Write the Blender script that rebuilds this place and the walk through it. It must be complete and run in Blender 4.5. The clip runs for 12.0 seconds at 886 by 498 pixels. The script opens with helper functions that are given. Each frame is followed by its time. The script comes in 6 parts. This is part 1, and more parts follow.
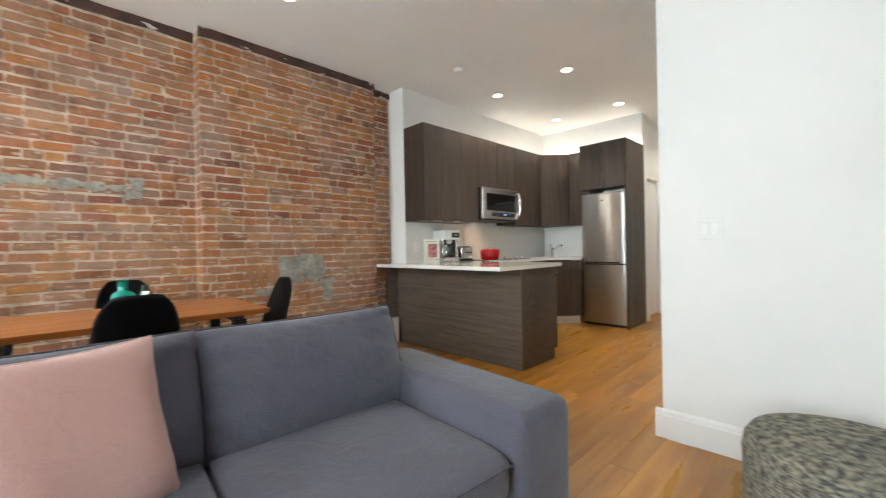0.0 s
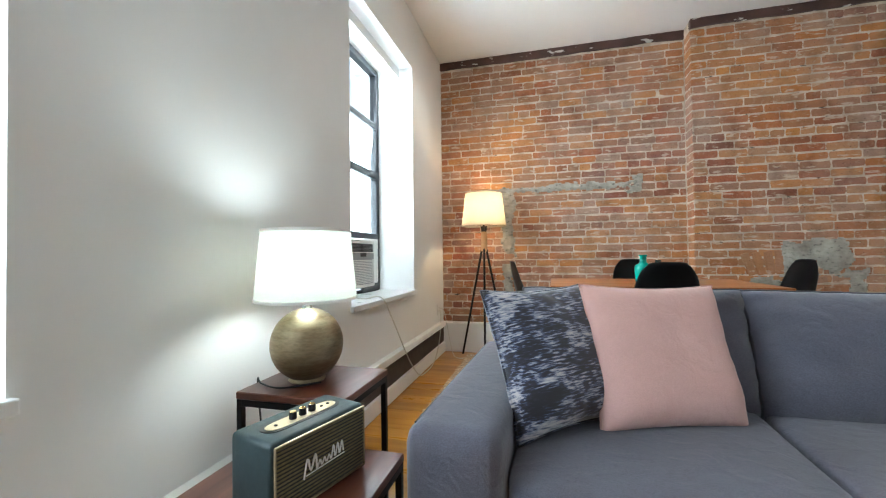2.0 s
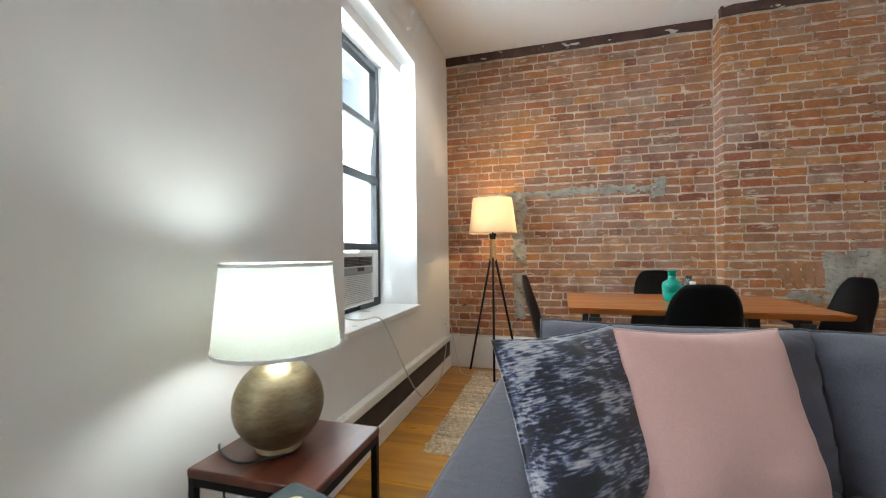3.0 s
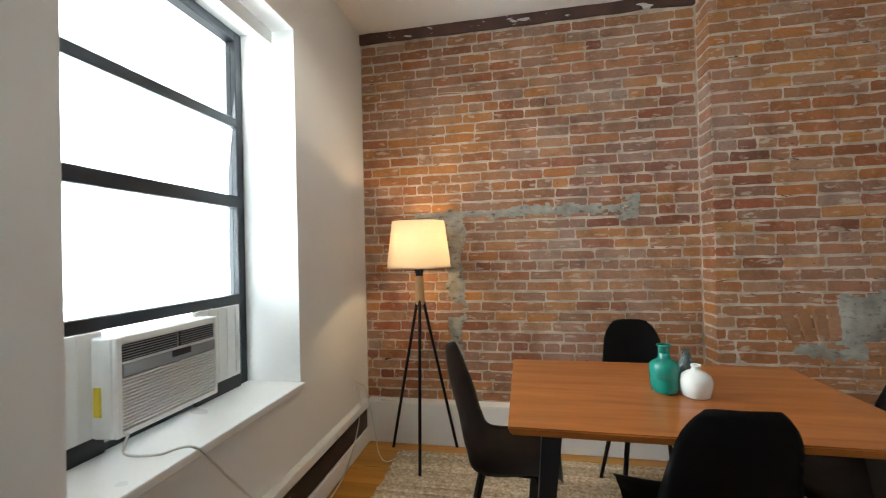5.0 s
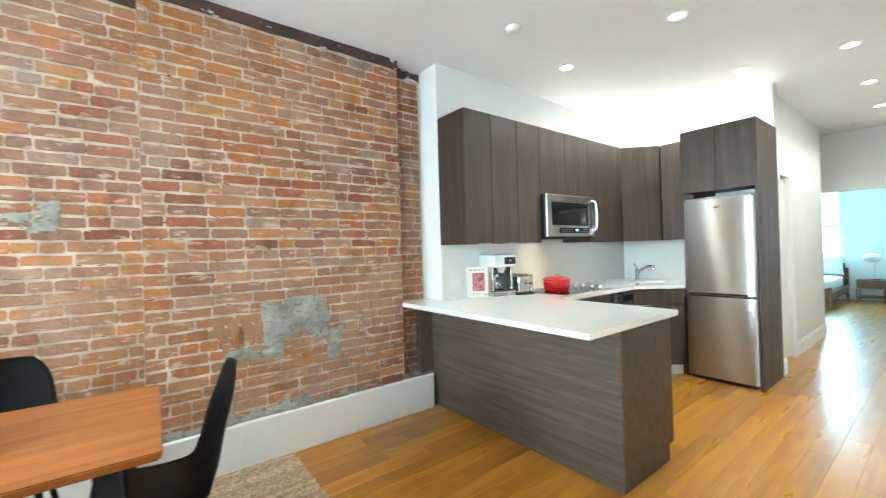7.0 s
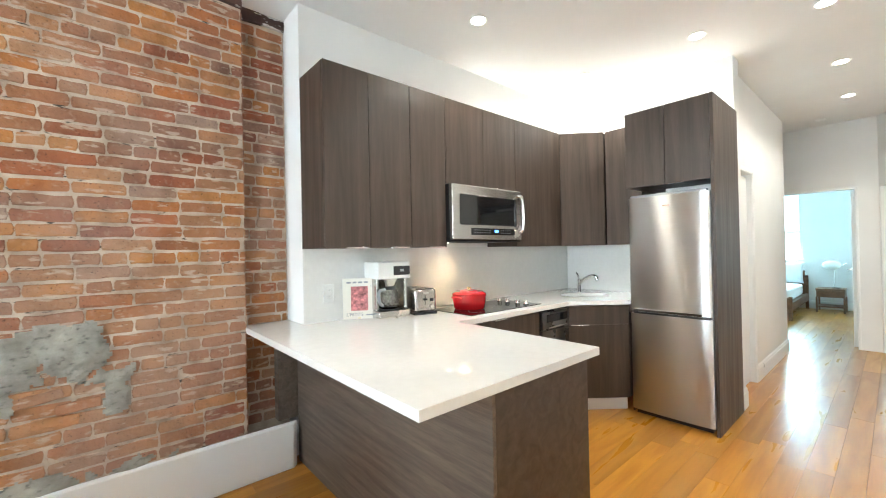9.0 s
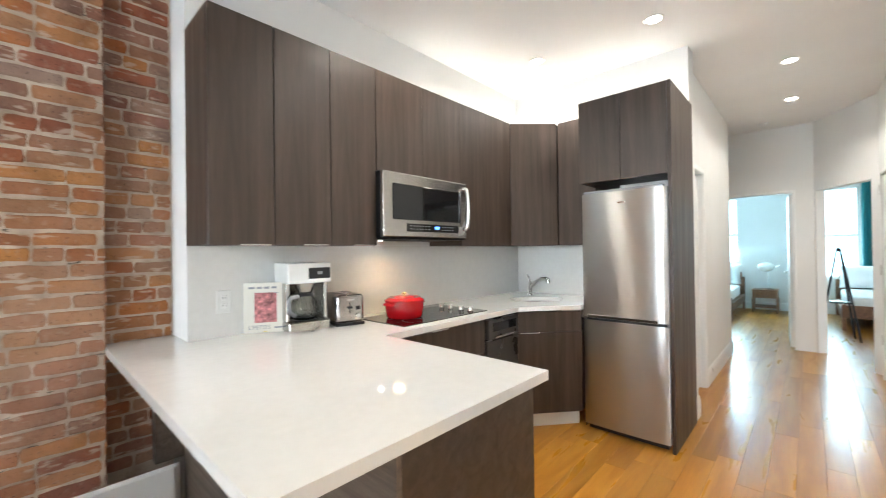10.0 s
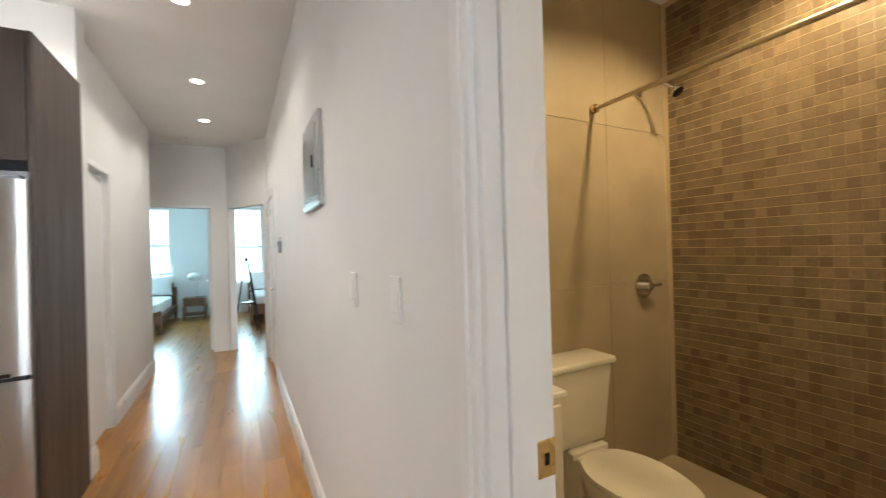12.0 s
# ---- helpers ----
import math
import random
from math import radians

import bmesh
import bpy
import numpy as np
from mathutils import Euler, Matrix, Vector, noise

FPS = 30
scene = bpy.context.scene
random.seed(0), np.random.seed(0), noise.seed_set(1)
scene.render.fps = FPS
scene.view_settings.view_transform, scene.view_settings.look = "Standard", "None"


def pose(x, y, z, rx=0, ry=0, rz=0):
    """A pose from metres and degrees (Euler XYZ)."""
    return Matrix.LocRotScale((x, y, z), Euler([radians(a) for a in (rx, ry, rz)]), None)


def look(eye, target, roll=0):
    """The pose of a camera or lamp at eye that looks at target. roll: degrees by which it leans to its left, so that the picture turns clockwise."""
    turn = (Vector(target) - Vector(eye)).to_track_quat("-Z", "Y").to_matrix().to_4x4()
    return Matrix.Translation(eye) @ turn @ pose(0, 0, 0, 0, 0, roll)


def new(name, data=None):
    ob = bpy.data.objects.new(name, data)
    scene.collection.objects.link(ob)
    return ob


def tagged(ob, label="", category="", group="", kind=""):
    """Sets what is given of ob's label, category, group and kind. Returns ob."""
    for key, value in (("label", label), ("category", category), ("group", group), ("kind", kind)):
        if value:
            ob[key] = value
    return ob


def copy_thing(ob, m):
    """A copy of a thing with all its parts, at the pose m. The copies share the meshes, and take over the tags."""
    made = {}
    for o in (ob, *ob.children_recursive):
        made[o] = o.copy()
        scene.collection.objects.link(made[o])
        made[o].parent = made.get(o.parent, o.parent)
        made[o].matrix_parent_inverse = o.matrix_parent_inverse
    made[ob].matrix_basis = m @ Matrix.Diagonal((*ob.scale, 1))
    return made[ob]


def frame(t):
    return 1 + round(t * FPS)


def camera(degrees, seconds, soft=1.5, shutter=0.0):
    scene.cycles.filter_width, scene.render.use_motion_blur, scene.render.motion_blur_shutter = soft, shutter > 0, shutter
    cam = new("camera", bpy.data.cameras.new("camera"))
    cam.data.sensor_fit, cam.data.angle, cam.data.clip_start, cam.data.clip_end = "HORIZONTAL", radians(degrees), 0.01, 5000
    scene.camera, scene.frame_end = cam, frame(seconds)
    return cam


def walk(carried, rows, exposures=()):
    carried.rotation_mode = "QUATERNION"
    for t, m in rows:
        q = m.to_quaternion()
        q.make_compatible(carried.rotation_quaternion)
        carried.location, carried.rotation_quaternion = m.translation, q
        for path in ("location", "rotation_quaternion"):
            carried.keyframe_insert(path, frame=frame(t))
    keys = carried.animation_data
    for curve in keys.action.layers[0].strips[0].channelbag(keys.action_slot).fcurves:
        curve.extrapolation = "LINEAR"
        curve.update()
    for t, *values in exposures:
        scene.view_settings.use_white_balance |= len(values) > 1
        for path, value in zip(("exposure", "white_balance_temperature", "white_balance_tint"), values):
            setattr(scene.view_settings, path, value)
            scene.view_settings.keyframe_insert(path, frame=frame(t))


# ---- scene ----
cam = camera(96.8, 12.0, 1.1, 0.25)
EXPOSURES = [(0, 0.2, 6500, 7), (0.5, 0.90, 5850, -7), (1, 1.05, 5400, -7), (1.5, 0.68, 5700, 1), (2, 0.22, 6000, 4), (2.5, 0.06, 6100, 6), (3, -0.1, 6300, 7), (5, -0.36, 6450, 6), (5.5, -0.13, 6400, 7),
             (6, 0.62, 5750, -3), (6.5, 0.92, 5500, -10), (7, 1.0, 5680, -5), (7.5, 1.0, 5850, -1), (9.5, 0.9, 6100, 6), (10, 0.7, 6150, 8), (10.5, 0.5, 6400, 9), (11.5, 0.27, 6100, 10), (12, 0.2, 6250, 10)]
PATH = [
    (0, (0.795, 0.336, 1.086), (2.201, 1.758, 1.08), -1.1),
    (0.5, (0.774, 0.299, 1.095), (1.669, 2.087, 1.104), -1.3),
    (1, (0.597, 0.303, 1.076), (0.904, 2.279, 1.091), -0.9),
    (1.5, (0.495, 0.266, 1.011), (0.291, 2.255, 1.037), -0.9),
    (2, (0.444, 0.251, 0.95), (-0.063, 2.186, 0.984), -0.7),
    (2.5, (0.426, 0.323, 0.988), (-0.121, 2.247, 1.011), -0.7),
    (3, (0.395, 0.493, 1.062), (-0.148, 2.418, 1.079), -0.7),
    (5, (0.502, 1.417, 1.318), (0.14, 3.384, 1.335), -1.4),
    (5.5, (0.733, 1.435, 1.348), (0.804, 3.434, 1.372), -1.7),
    (6, (1.052, 1.336, 1.358), (1.542, 3.275, 1.376), -1.8),
    (6.5, (1.336, 1.241, 1.345), (2.232, 3.029, 1.368), -1.8),
    (7, (1.646, 1.184, 1.344), (2.862, 2.772, 1.35), -1.7),
    (7.5, (1.942, 1.154, 1.371), (3.245, 2.672, 1.375), -1.4),
    (9.5, (2.907, 1.52, 1.347), (4.224, 3.025, 1.366), -1.0),
    (10, (3.086, 1.593, 1.343), (4.55, 2.955, 1.356), -0.8),
    (10.5, (3.23, 1.605, 1.351), (4.982, 2.57, 1.369), -1.0),
    (11, (3.324, 1.582, 1.37), (5.307, 1.843, 1.386), -1.1),
    (11.5, (3.375, 1.515, 1.36), (5.329, 1.091, 1.374), -1.6),
    (12, (3.46, 1.404, 1.373), (5.234, 0.48, 1.374), -1.6),
]
walk(cam, [(t, look(eye, target, roll)) for t, eye, target, roll in PATH], EXPOSURES)

# ---- world and large lights ----
world = bpy.data.worlds.new("world")
scene.world = world
world.use_nodes = True
wn, wl = world.node_tree.nodes, world.node_tree.links
wsky = wn.new("ShaderNodeTexSky")
wsky.sky_type, wsky.sun_disc = "NISHITA", False
wsky.sun_elevation, wsky.sun_rotation = radians(38), radians(200)
wn["Background"].inputs[1].default_value = 0.15
wl.new(wsky.outputs[0], wn["Background"].inputs[0])

WARM = (1.0, 0.915, 0.80)
DAY = (0.86, 0.95, 1.0)


def sun_lamp(name, energy, colour, angle, direction):
    d = bpy.data.lights.new(name, "SUN")
    d.energy, d.color, d.angle = energy, colour, radians(angle)
    ob = new(name, d)
    ob.matrix_world = look((0, 0, 12), Vector((0, 0, 12)) + Vector(direction))
    return ob


def area_lamp(name, at, target, w, h, watts, colour):
    d = bpy.data.lights.new(name, "AREA")
    d.shape, d.size, d.size_y, d.energy, d.color = "RECTANGLE", w, h, watts, colour
    ob = new(name, d)
    ob.matrix_world = look(at, target)
    return ob


def spot_lamp(name, at, watts, colour, angle=125, blend=0.6, radius=0.05, down=True):
    d = bpy.data.lights.new(name, "SPOT")
    d.energy, d.color, d.spot_size, d.spot_blend, d.shadow_soft_size = watts, colour, radians(angle), blend, radius
    ob = new(name, d)
    ob.matrix_world = look(at, Vector(at) + Vector((0, 0.0001, -1 if down else 1)))
    return ob


def point_lamp(name, at, watts, colour, radius=0.03):
    d = bpy.data.lights.new(name, "POINT")
    d.energy, d.color, d.shadow_soft_size = watts, colour, radius
    ob = new(name, d)
    ob.location = at
    return ob


sun_lamp("sun", 2.0, (1.0, 0.95, 0.88), 0.6, (-0.5, -0.35, -0.62))
area_lamp("window_light", (-0.955, 2.715, 1.573), (2.0, 2.71, 1.2), 1.03, 1.78, 74, DAY)
area_lamp("window_light", (-0.955, 0.26, 1.573), (2.0, 0.26, 1.2), 1.03, 1.78, 52, DAY)
area_lamp("bedroom_light", (13.95, 3.1, 1.75), (10.0, 3.1, 1.2), 0.8, 1.4, 54, (0.54, 0.86, 1.0))
area_lamp("bedroom_light", (13.95, 1.25, 1.65), (10.0, 1.25, 1.2), 0.6, 1.7, 30, (0.55, 0.87, 1.0))
DOWNLIGHTS = [(0.14, 3.19), (2.02, 3.12), (4.65, 3.24), (6.03, 3.23), (4.63, 2.33), (6.06, 2.35), (6.27, 1.68), (7.53, 1.69), (8.69, 1.71)]
for k, (dx, dy) in enumerate(DOWNLIGHTS):
    watts, spread = ((24, 132) if k == 0 else (5.0, 112) if k == 1 else (31, 138) if k < 6 else (23, 140))
    spot_lamp("downlight_lamp", (dx, dy, 2.885), watts, WARM, spread)
spot_lamp("bathroom_lamp", (4.15, -0.55, 2.85), 96, (1.0, 0.74, 0.40), 150)

# ---- materials ----


class Mat:
    """A node material under construction."""

    def __init__(self, name, colour=(0.8, 0.8, 0.8), rough=0.5, metal=0.0, coords="Object"):
        self.m = bpy.data.materials.new(name)
        self.m.use_nodes = True
        self.n, self.l = self.m.node_tree.nodes, self.m.node_tree.links
        self.b = self.n["Principled BSDF"]
        self.set(base=colour, rough=rough, metal=metal)
        self.tc = self.n.new("ShaderNodeTexCoord")
        self.co = self.tc.outputs[coords]
        self.height = None

    def set(self, base=None, rough=None, metal=None):
        if base is not None:
            self.b.inputs["Base Color"].default_value = (*base, 1)
        if rough is not None:
            self.b.inputs["Roughness"].default_value = rough
        if metal is not None:
            self.b.inputs["Metallic"].default_value = metal

    def math(self, op, a, b):
        node = self.n.new("ShaderNodeMath")
        node.operation = op
        for i, v in enumerate((a, b)):
            if isinstance(v, (int, float)):
                node.inputs[i].default_value = v
            else:
                self.l.new(v, node.inputs[i])
        return node.outputs[0]

    def scaled(self, sx, sy, sz, shift=None):
        node = self.n.new("ShaderNodeMapping")
        node.inputs["Scale"].default_value = (sx, sy, sz)
        self.l.new(self.co, node.inputs["Vector"])
        if shift is not None:
            self.l.new(shift, node.inputs["Location"])
        return node.outputs[0]

    def noise(self, scale, detail=3.0, stretch=(1, 1, 1), shift=None, distort=0.0):
        node = self.n.new("ShaderNodeTexNoise")
        node.inputs["Scale"].default_value, node.inputs["Detail"].default_value = scale, detail
        node.inputs["Distortion"].default_value = distort
        self.l.new(self.scaled(*stretch, shift), node.inputs["Vector"])
        return node.outputs["Fac"]

    def ramp(self, fac, stops, smooth=True):
        node = self.n.new("ShaderNodeValToRGB")
        r = node.color_ramp
        r.interpolation = "LINEAR" if smooth else "CONSTANT"
        while len(r.elements) < len(stops):
            r.elements.new(0.5)
        for e, (p, c) in zip(r.elements, stops):
            e.position = p
            e.color = (*c, 1) if isinstance(c, tuple) else (c, c, c, 1)
        self.l.new(fac, node.inputs[0])
        return node.outputs[0]

    def mix(self, fac, a, b, mode="MIX"):
        node = self.n.new("ShaderNodeMix")
        node.data_type, node.blend_type = "RGBA", mode
        for i, v in ((0, fac), (6, a), (7, b)):
            if isinstance(v, tuple):
                node.inputs[i].default_value = (*v, 1)
            elif isinstance(v, (int, float)):
                node.inputs[i].default_value = v
            else:
                self.l.new(v, node.inputs[i])
        return node.outputs[2]

    def colour(self, out):
        self.l.new(out, self.b.inputs["Base Color"])

    def rough(self, out):
        self.l.new(out, self.b.inputs["Roughness"])

    def bump(self, out, strength=0.2, distance=0.002):
        node = self.n.new("ShaderNodeBump")
        node.inputs["Strength"].default_value, node.inputs["Distance"].default_value = strength, distance
        self.l.new(out, node.inputs["Height"])
        if self.height is not None:
            self.l.new(self.height, node.inputs["Normal"])
        self.height = node.outputs[0]
        self.l.new(self.height, self.b.inputs["Normal"])

    def random(self):
        """A random value per object or per joined piece."""
        a = self.n.new("ShaderNodeObjectInfo").outputs["Random"]
        b = self.n.new("ShaderNodeNewGeometry").outputs["Random Per Island"]
        return self.math("FRACT", self.math("ADD", a, b), 0.0)


def paint(name, c, rough=0.55, wobble=0.03):
    k = Mat(name, c, rough)
    k.b.inputs["Specular IOR Level"].default_value = 0.3
    a = k.noise(1.3, 4)
    k.colour(k.ramp(a, [(0.3, tuple(v * (1 - wobble) for v in c)), (0.7, tuple(min(v * (1 + wobble), 0.95) for v in c))]))
    k.bump(k.noise(90, 3), 0.12, 0.001)
    k.bump(k.noise(7, 3), 0.08, 0.004)
    k.rough(k.ramp(k.noise(5, 2), [(0.3, rough - 0.05), (0.7, rough + 0.06)]))
    return k.m


def plain(name, c, rough=0.5, metal=0.0, vary=0.06, scale=8.0, bump=0.05):
    k = Mat(name, c, rough, metal)
    k.colour(k.ramp(k.noise(scale, 4), [(0.3, tuple(v * (1 - vary) for v in c)), (0.7, tuple(min(1.0, v * (1 + vary)) for v in c))]))
    if bump:
        k.bump(k.noise(scale * 12, 3), bump, 0.001)
    k.rough(k.ramp(k.noise(scale * 1.7, 3), [(0.3, max(0.0, rough - 0.04)), (0.7, rough + 0.05)]))
    return k.m


def fabric(name, c, vary=0.15, scale=420.0, bump=0.25):
    k = Mat(name, c, 0.92)
    k.b.inputs["Sheen Weight"].default_value = 0.25
    big = k.ramp(k.noise(4, 3), [(0.3, tuple(v * (1 - vary * 0.5) for v in c)), (0.7, tuple(v * (1 + vary * 0.5) for v in c))])
    fine = k.ramp(k.noise(scale, 2), [(0.35, 1 - vary), (0.65, 1 + vary)])
    k.colour(k.mix(1.0, big, fine, "MULTIPLY"))
    k.bump(k.noise(scale, 2), bump, 0.0012)
    k.bump(k.noise(13, 5, (1, 1, 1), None, 1.2), 0.45, 0.010)
    return k.m


def timber(name, dark, light, stretch, scale=3.0, rough=0.4, coat=0.0, fine=0.5, per_piece=0.0):
    k = Mat(name, light, rough)
    shift = None
    if per_piece:
        comb = k.n.new("ShaderNodeCombineXYZ")
        r = k.random()
        for i, f in enumerate((13.0, 7.0, 5.0)):
            k.l.new(k.math("MULTIPLY", r, f), comb.inputs[i])
        shift = comb.outputs[0]
    g = k.noise(scale, 6, stretch, shift, 0.6)
    f = k.noise(scale * 9, 3, stretch, shift)
    mid = tuple((a + b) / 2 for a, b in zip(dark, light))
    base = k.ramp(g, [(0.28, dark), (0.5, mid), (0.72, light)])
    base = k.mix(fine, base, k.ramp(f, [(0.3, 0.72), (0.7, 1.12)]), "MULTIPLY")
    if per_piece:
        base = k.mix(1.0, base, k.ramp(r, [(0.0, 1 - per_piece), (1.0, 1 + per_piece)]), "MULTIPLY")
    k.colour(base)
    k.bump(f, 0.12, 0.001)
    k.b.inputs["Coat Weight"].default_value, k.b.inputs["Coat Roughness"].default_value = coat, 0.16
    k.rough(k.ramp(g, [(0.3, rough + 0.06), (0.7, rough - 0.04)]))
    return k.m


def glowing(name, c, strength):
    k = Mat(name, c, 0.5)
    k.b.inputs["Emission Color"].default_value = (*c, 1)
    k.b.inputs["Emission Strength"].default_value = strength
    return k.m


def metal(name, c, rough, stretch=(1, 1, 1), bump=0.05, scale=40, aniso=0.0):
    k = Mat(name, c, rough, 1.0)
    k.b.inputs["Anisotropic"].default_value = aniso
    f = k.noise(scale, 3, stretch)
    k.rough(k.ramp(f, [(0.3, rough - 0.03), (0.7, rough + 0.04)]))
    if bump:
        k.bump(f, bump, 0.0006)
    k.colour(k.ramp(k.noise(3, 3), [(0.3, tuple(v * 0.93 for v in c)), (0.7, c)]))
    return k.m


def clear_glass(name, tint=(0.96, 0.98, 0.98), rough=0.0):
    k = Mat(name, tint, rough)
    k.b.inputs["Transmission Weight"].default_value = 1.0
    k.b.inputs["IOR"].default_value = 1.45
    return k.m


def shade_cloth(name, c):
    """Lampshade linen that the bulb shines through."""
    k = Mat(name, c, 0.9)
    t = k.n.new("ShaderNodeBsdfTranslucent")
    mixer = k.n.new("ShaderNodeMixShader")
    w = k.ramp(k.noise(160, 2, (1, 1, 4)), [(0.3, tuple(v * 0.92 for v in c)), (0.7, c)])
    k.l.new(w, t.inputs["Color"])
    k.colour(w)
    mixer.inputs[0].default_value = 0.62
    k.l.new(k.b.outputs[0], mixer.inputs[1])
    k.l.new(t.outputs[0], mixer.inputs[2])
    k.l.new(mixer.outputs[0], k.n["Material Output"].inputs["Surface"])
    k.bump(k.noise(260, 2), 0.15, 0.001)
    return k.m


def brick_material():
    k = Mat("old_brick", (0.3, 0.15, 0.1), 0.9)
    r = k.random()
    k.co = k.n.new("ShaderNodeNewGeometry").outputs["Position"]
    tone = k.ramp(r, [(0.0, (0.175, 0.062, 0.042)), (0.13, (0.342, 0.104, 0.048)), (0.27, (0.265, 0.150, 0.108)), (0.42, (0.430, 0.150, 0.045)),
                      (0.55, (0.235, 0.120, 0.088)), (0.66, (0.390, 0.200, 0.112)), (0.78, (0.475, 0.198, 0.052)), (0.90, (0.330, 0.232, 0.190)), (1.0, (0.325, 0.100, 0.050))])
    stain = k.ramp(k.noise(9, 5), [(0.28, (0.60, 0.57, 0.56)), (0.5, (0.95, 0.94, 0.93)), (0.72, (1.16, 1.13, 1.06))])
    base = k.mix(1.0, tone, stain, "MULTIPLY")
    ochre = k.ramp(k.noise(0.75, 3), [(0.42, 0.0), (0.62, 0.38)])
    base = k.mix(ochre, base, (0.48, 0.215, 0.060))
    wash = k.ramp(k.noise(1.9, 5), [(0.45, 0.0), (0.70, 0.32)])
    base = k.mix(wash, base, (0.46, 0.36, 0.31))
    dust = k.ramp(k.noise(34, 6), [(0.55, 0.0), (0.78, 0.42)])
    base = k.mix(dust, base, (0.50, 0.37, 0.28))
    smear = k.ramp(k.noise(15, 7, (0.7, 1, 2.2)), [(0.61, 0.0), (0.67, 0.6)])
    base = k.mix(smear, base, (0.60, 0.49, 0.39))
    pit = k.ramp(k.noise(95, 3), [(0.27, 0.30), (0.37, 1.0)])
    base = k.mix(0.8, base, pit, "MULTIPLY")
    k.colour(base)
    k.bump(k.noise(55, 5), 0.7, 0.005)
    k.bump(k.noise(16, 3), 0.7, 0.009)
    return k.m


def mortar_material():
    k = Mat("mortar", (0.5, 0.42, 0.36), 0.95)
    bed = k.ramp(k.noise(9, 5), [(0.3, (0.34, 0.26, 0.195)), (0.5, (0.53, 0.425, 0.335)), (0.72, (0.69, 0.595, 0.49))])
    # shade inside missing-mortar holes, painted into the colour as dark spots
    hole_shade = k.ramp(k.noise(21, 5, (0.6, 1, 2.0)), [(0.29, 0.10), (0.35, 1.0)])
    k.colour(k.mix(1.0, bed, hole_shade, "MULTIPLY"))
    k.bump(k.noise(60, 5), 0.9, 0.004)
    return k.m


def cement_material():
    k = Mat("cement_patch", (0.3, 0.3, 0.27), 0.95)
    worn = k.ramp(k.noise(26, 6, (1, 1, 1.6)), [(0.30, 0.45), (0.42, 0.95), (0.75, 1.12)])
    k.colour(k.mix(1.0, k.ramp(k.noise(8, 6), [(0.25, (0.21, 0.195, 0.165)), (0.5, (0.345, 0.330, 0.288)), (0.75, (0.46, 0.445, 0.395))]), worn, "MULTIPLY"))
    k.bump(k.noise(30, 6), 1.0, 0.010)
    k.bump(k.noise(9, 4), 0.6, 0.02)
    return k.m


def beam_material():
    k = Mat("beam_paint", (0.08, 0.04, 0.03), 0.7)
    fleck = k.ramp(k.noise(7, 6, (1, 1, 3)), [(0.615, 0.0), (0.64, 1.0)])
    k.colour(k.mix(fleck, k.ramp(k.noise(5, 4), [(0.3, (0.045, 0.022, 0.018)), (0.7, (0.11, 0.052, 0.042))]), (0.62, 0.6, 0.56)))
    k.bump(k.noise(24, 5), 0.6, 0.006)
    return k.m


def velvet_material():
    k = Mat("crushed_velvet", (0.1, 0.1, 0.16), 0.75)
    a = k.noise(11, 9, (0.9, 1, 1.5), None, 0.4)
    b = k.noise(62, 5, (0.45, 1, 3.2))
    v = k.math("ADD", k.math("MULTIPLY", a, 0.52), k.math("MULTIPLY", b, 0.48))
    k.colour(k.ramp(v, [(0.42, (0.008, 0.006, 0.011)), (0.485, (0.018, 0.016, 0.034)), (0.515, (0.05, 0.066, 0.135)), (0.55, (0.24, 0.25, 0.32)), (0.62, (0.50, 0.47, 0.48))]))
    k.b.inputs["Sheen Weight"].default_value = 0.4
    k.bump(a, 0.3, 0.006)
    return k.m


def rug_material():
    k = Mat("jute", (0.5, 0.4, 0.28), 0.95)
    fibre = k.ramp(k.noise(60, 4), [(0.3, (0.30, 0.212, 0.125)), (0.5, (0.47, 0.355, 0.225)), (0.72, (0.62, 0.52, 0.40))])
    k.colour(k.mix(1.0, fibre, k.ramp(k.random(), [(0.0, 0.78), (1.0, 1.2)]), "MULTIPLY"))
    k.bump(k.noise(110, 3), 0.7, 0.004)
    return k.m


def boucle_material():
    k = Mat("boucle", (0.3, 0.3, 0.25), 0.95)
    k.colour(k.ramp(k.noise(42, 6, (1, 1, 2.6)), [(0.34, (0.06, 0.062, 0.064)), (0.47, (0.165, 0.155, 0.125)), (0.64, (0.31, 0.285, 0.22))]))
    k.bump(k.noise(52, 3, (1, 1, 1.6)), 0.8, 0.006)
    return k.m


def mosaic_material():
    k = Mat("mosaic_tile", (0.3, 0.24, 0.16), 0.35)
    r = k.random()
    k.colour(k.mix(1.0, k.ramp(r, [(0.0, (0.122, 0.084, 0.046)), (0.2, (0.152, 0.108, 0.061)), (0.5, (0.180, 0.131, 0.075)), (0.8, (0.204, 0.151, 0.087)), (1.0, (0.235, 0.178, 0.105))]),
                   k.ramp(k.noise(40, 4), [(0.3, 0.85), (0.7, 1.12)]), "MULTIPLY"))
    k.bump(k.noise(70, 3), 0.1, 0.001)
    return k.m


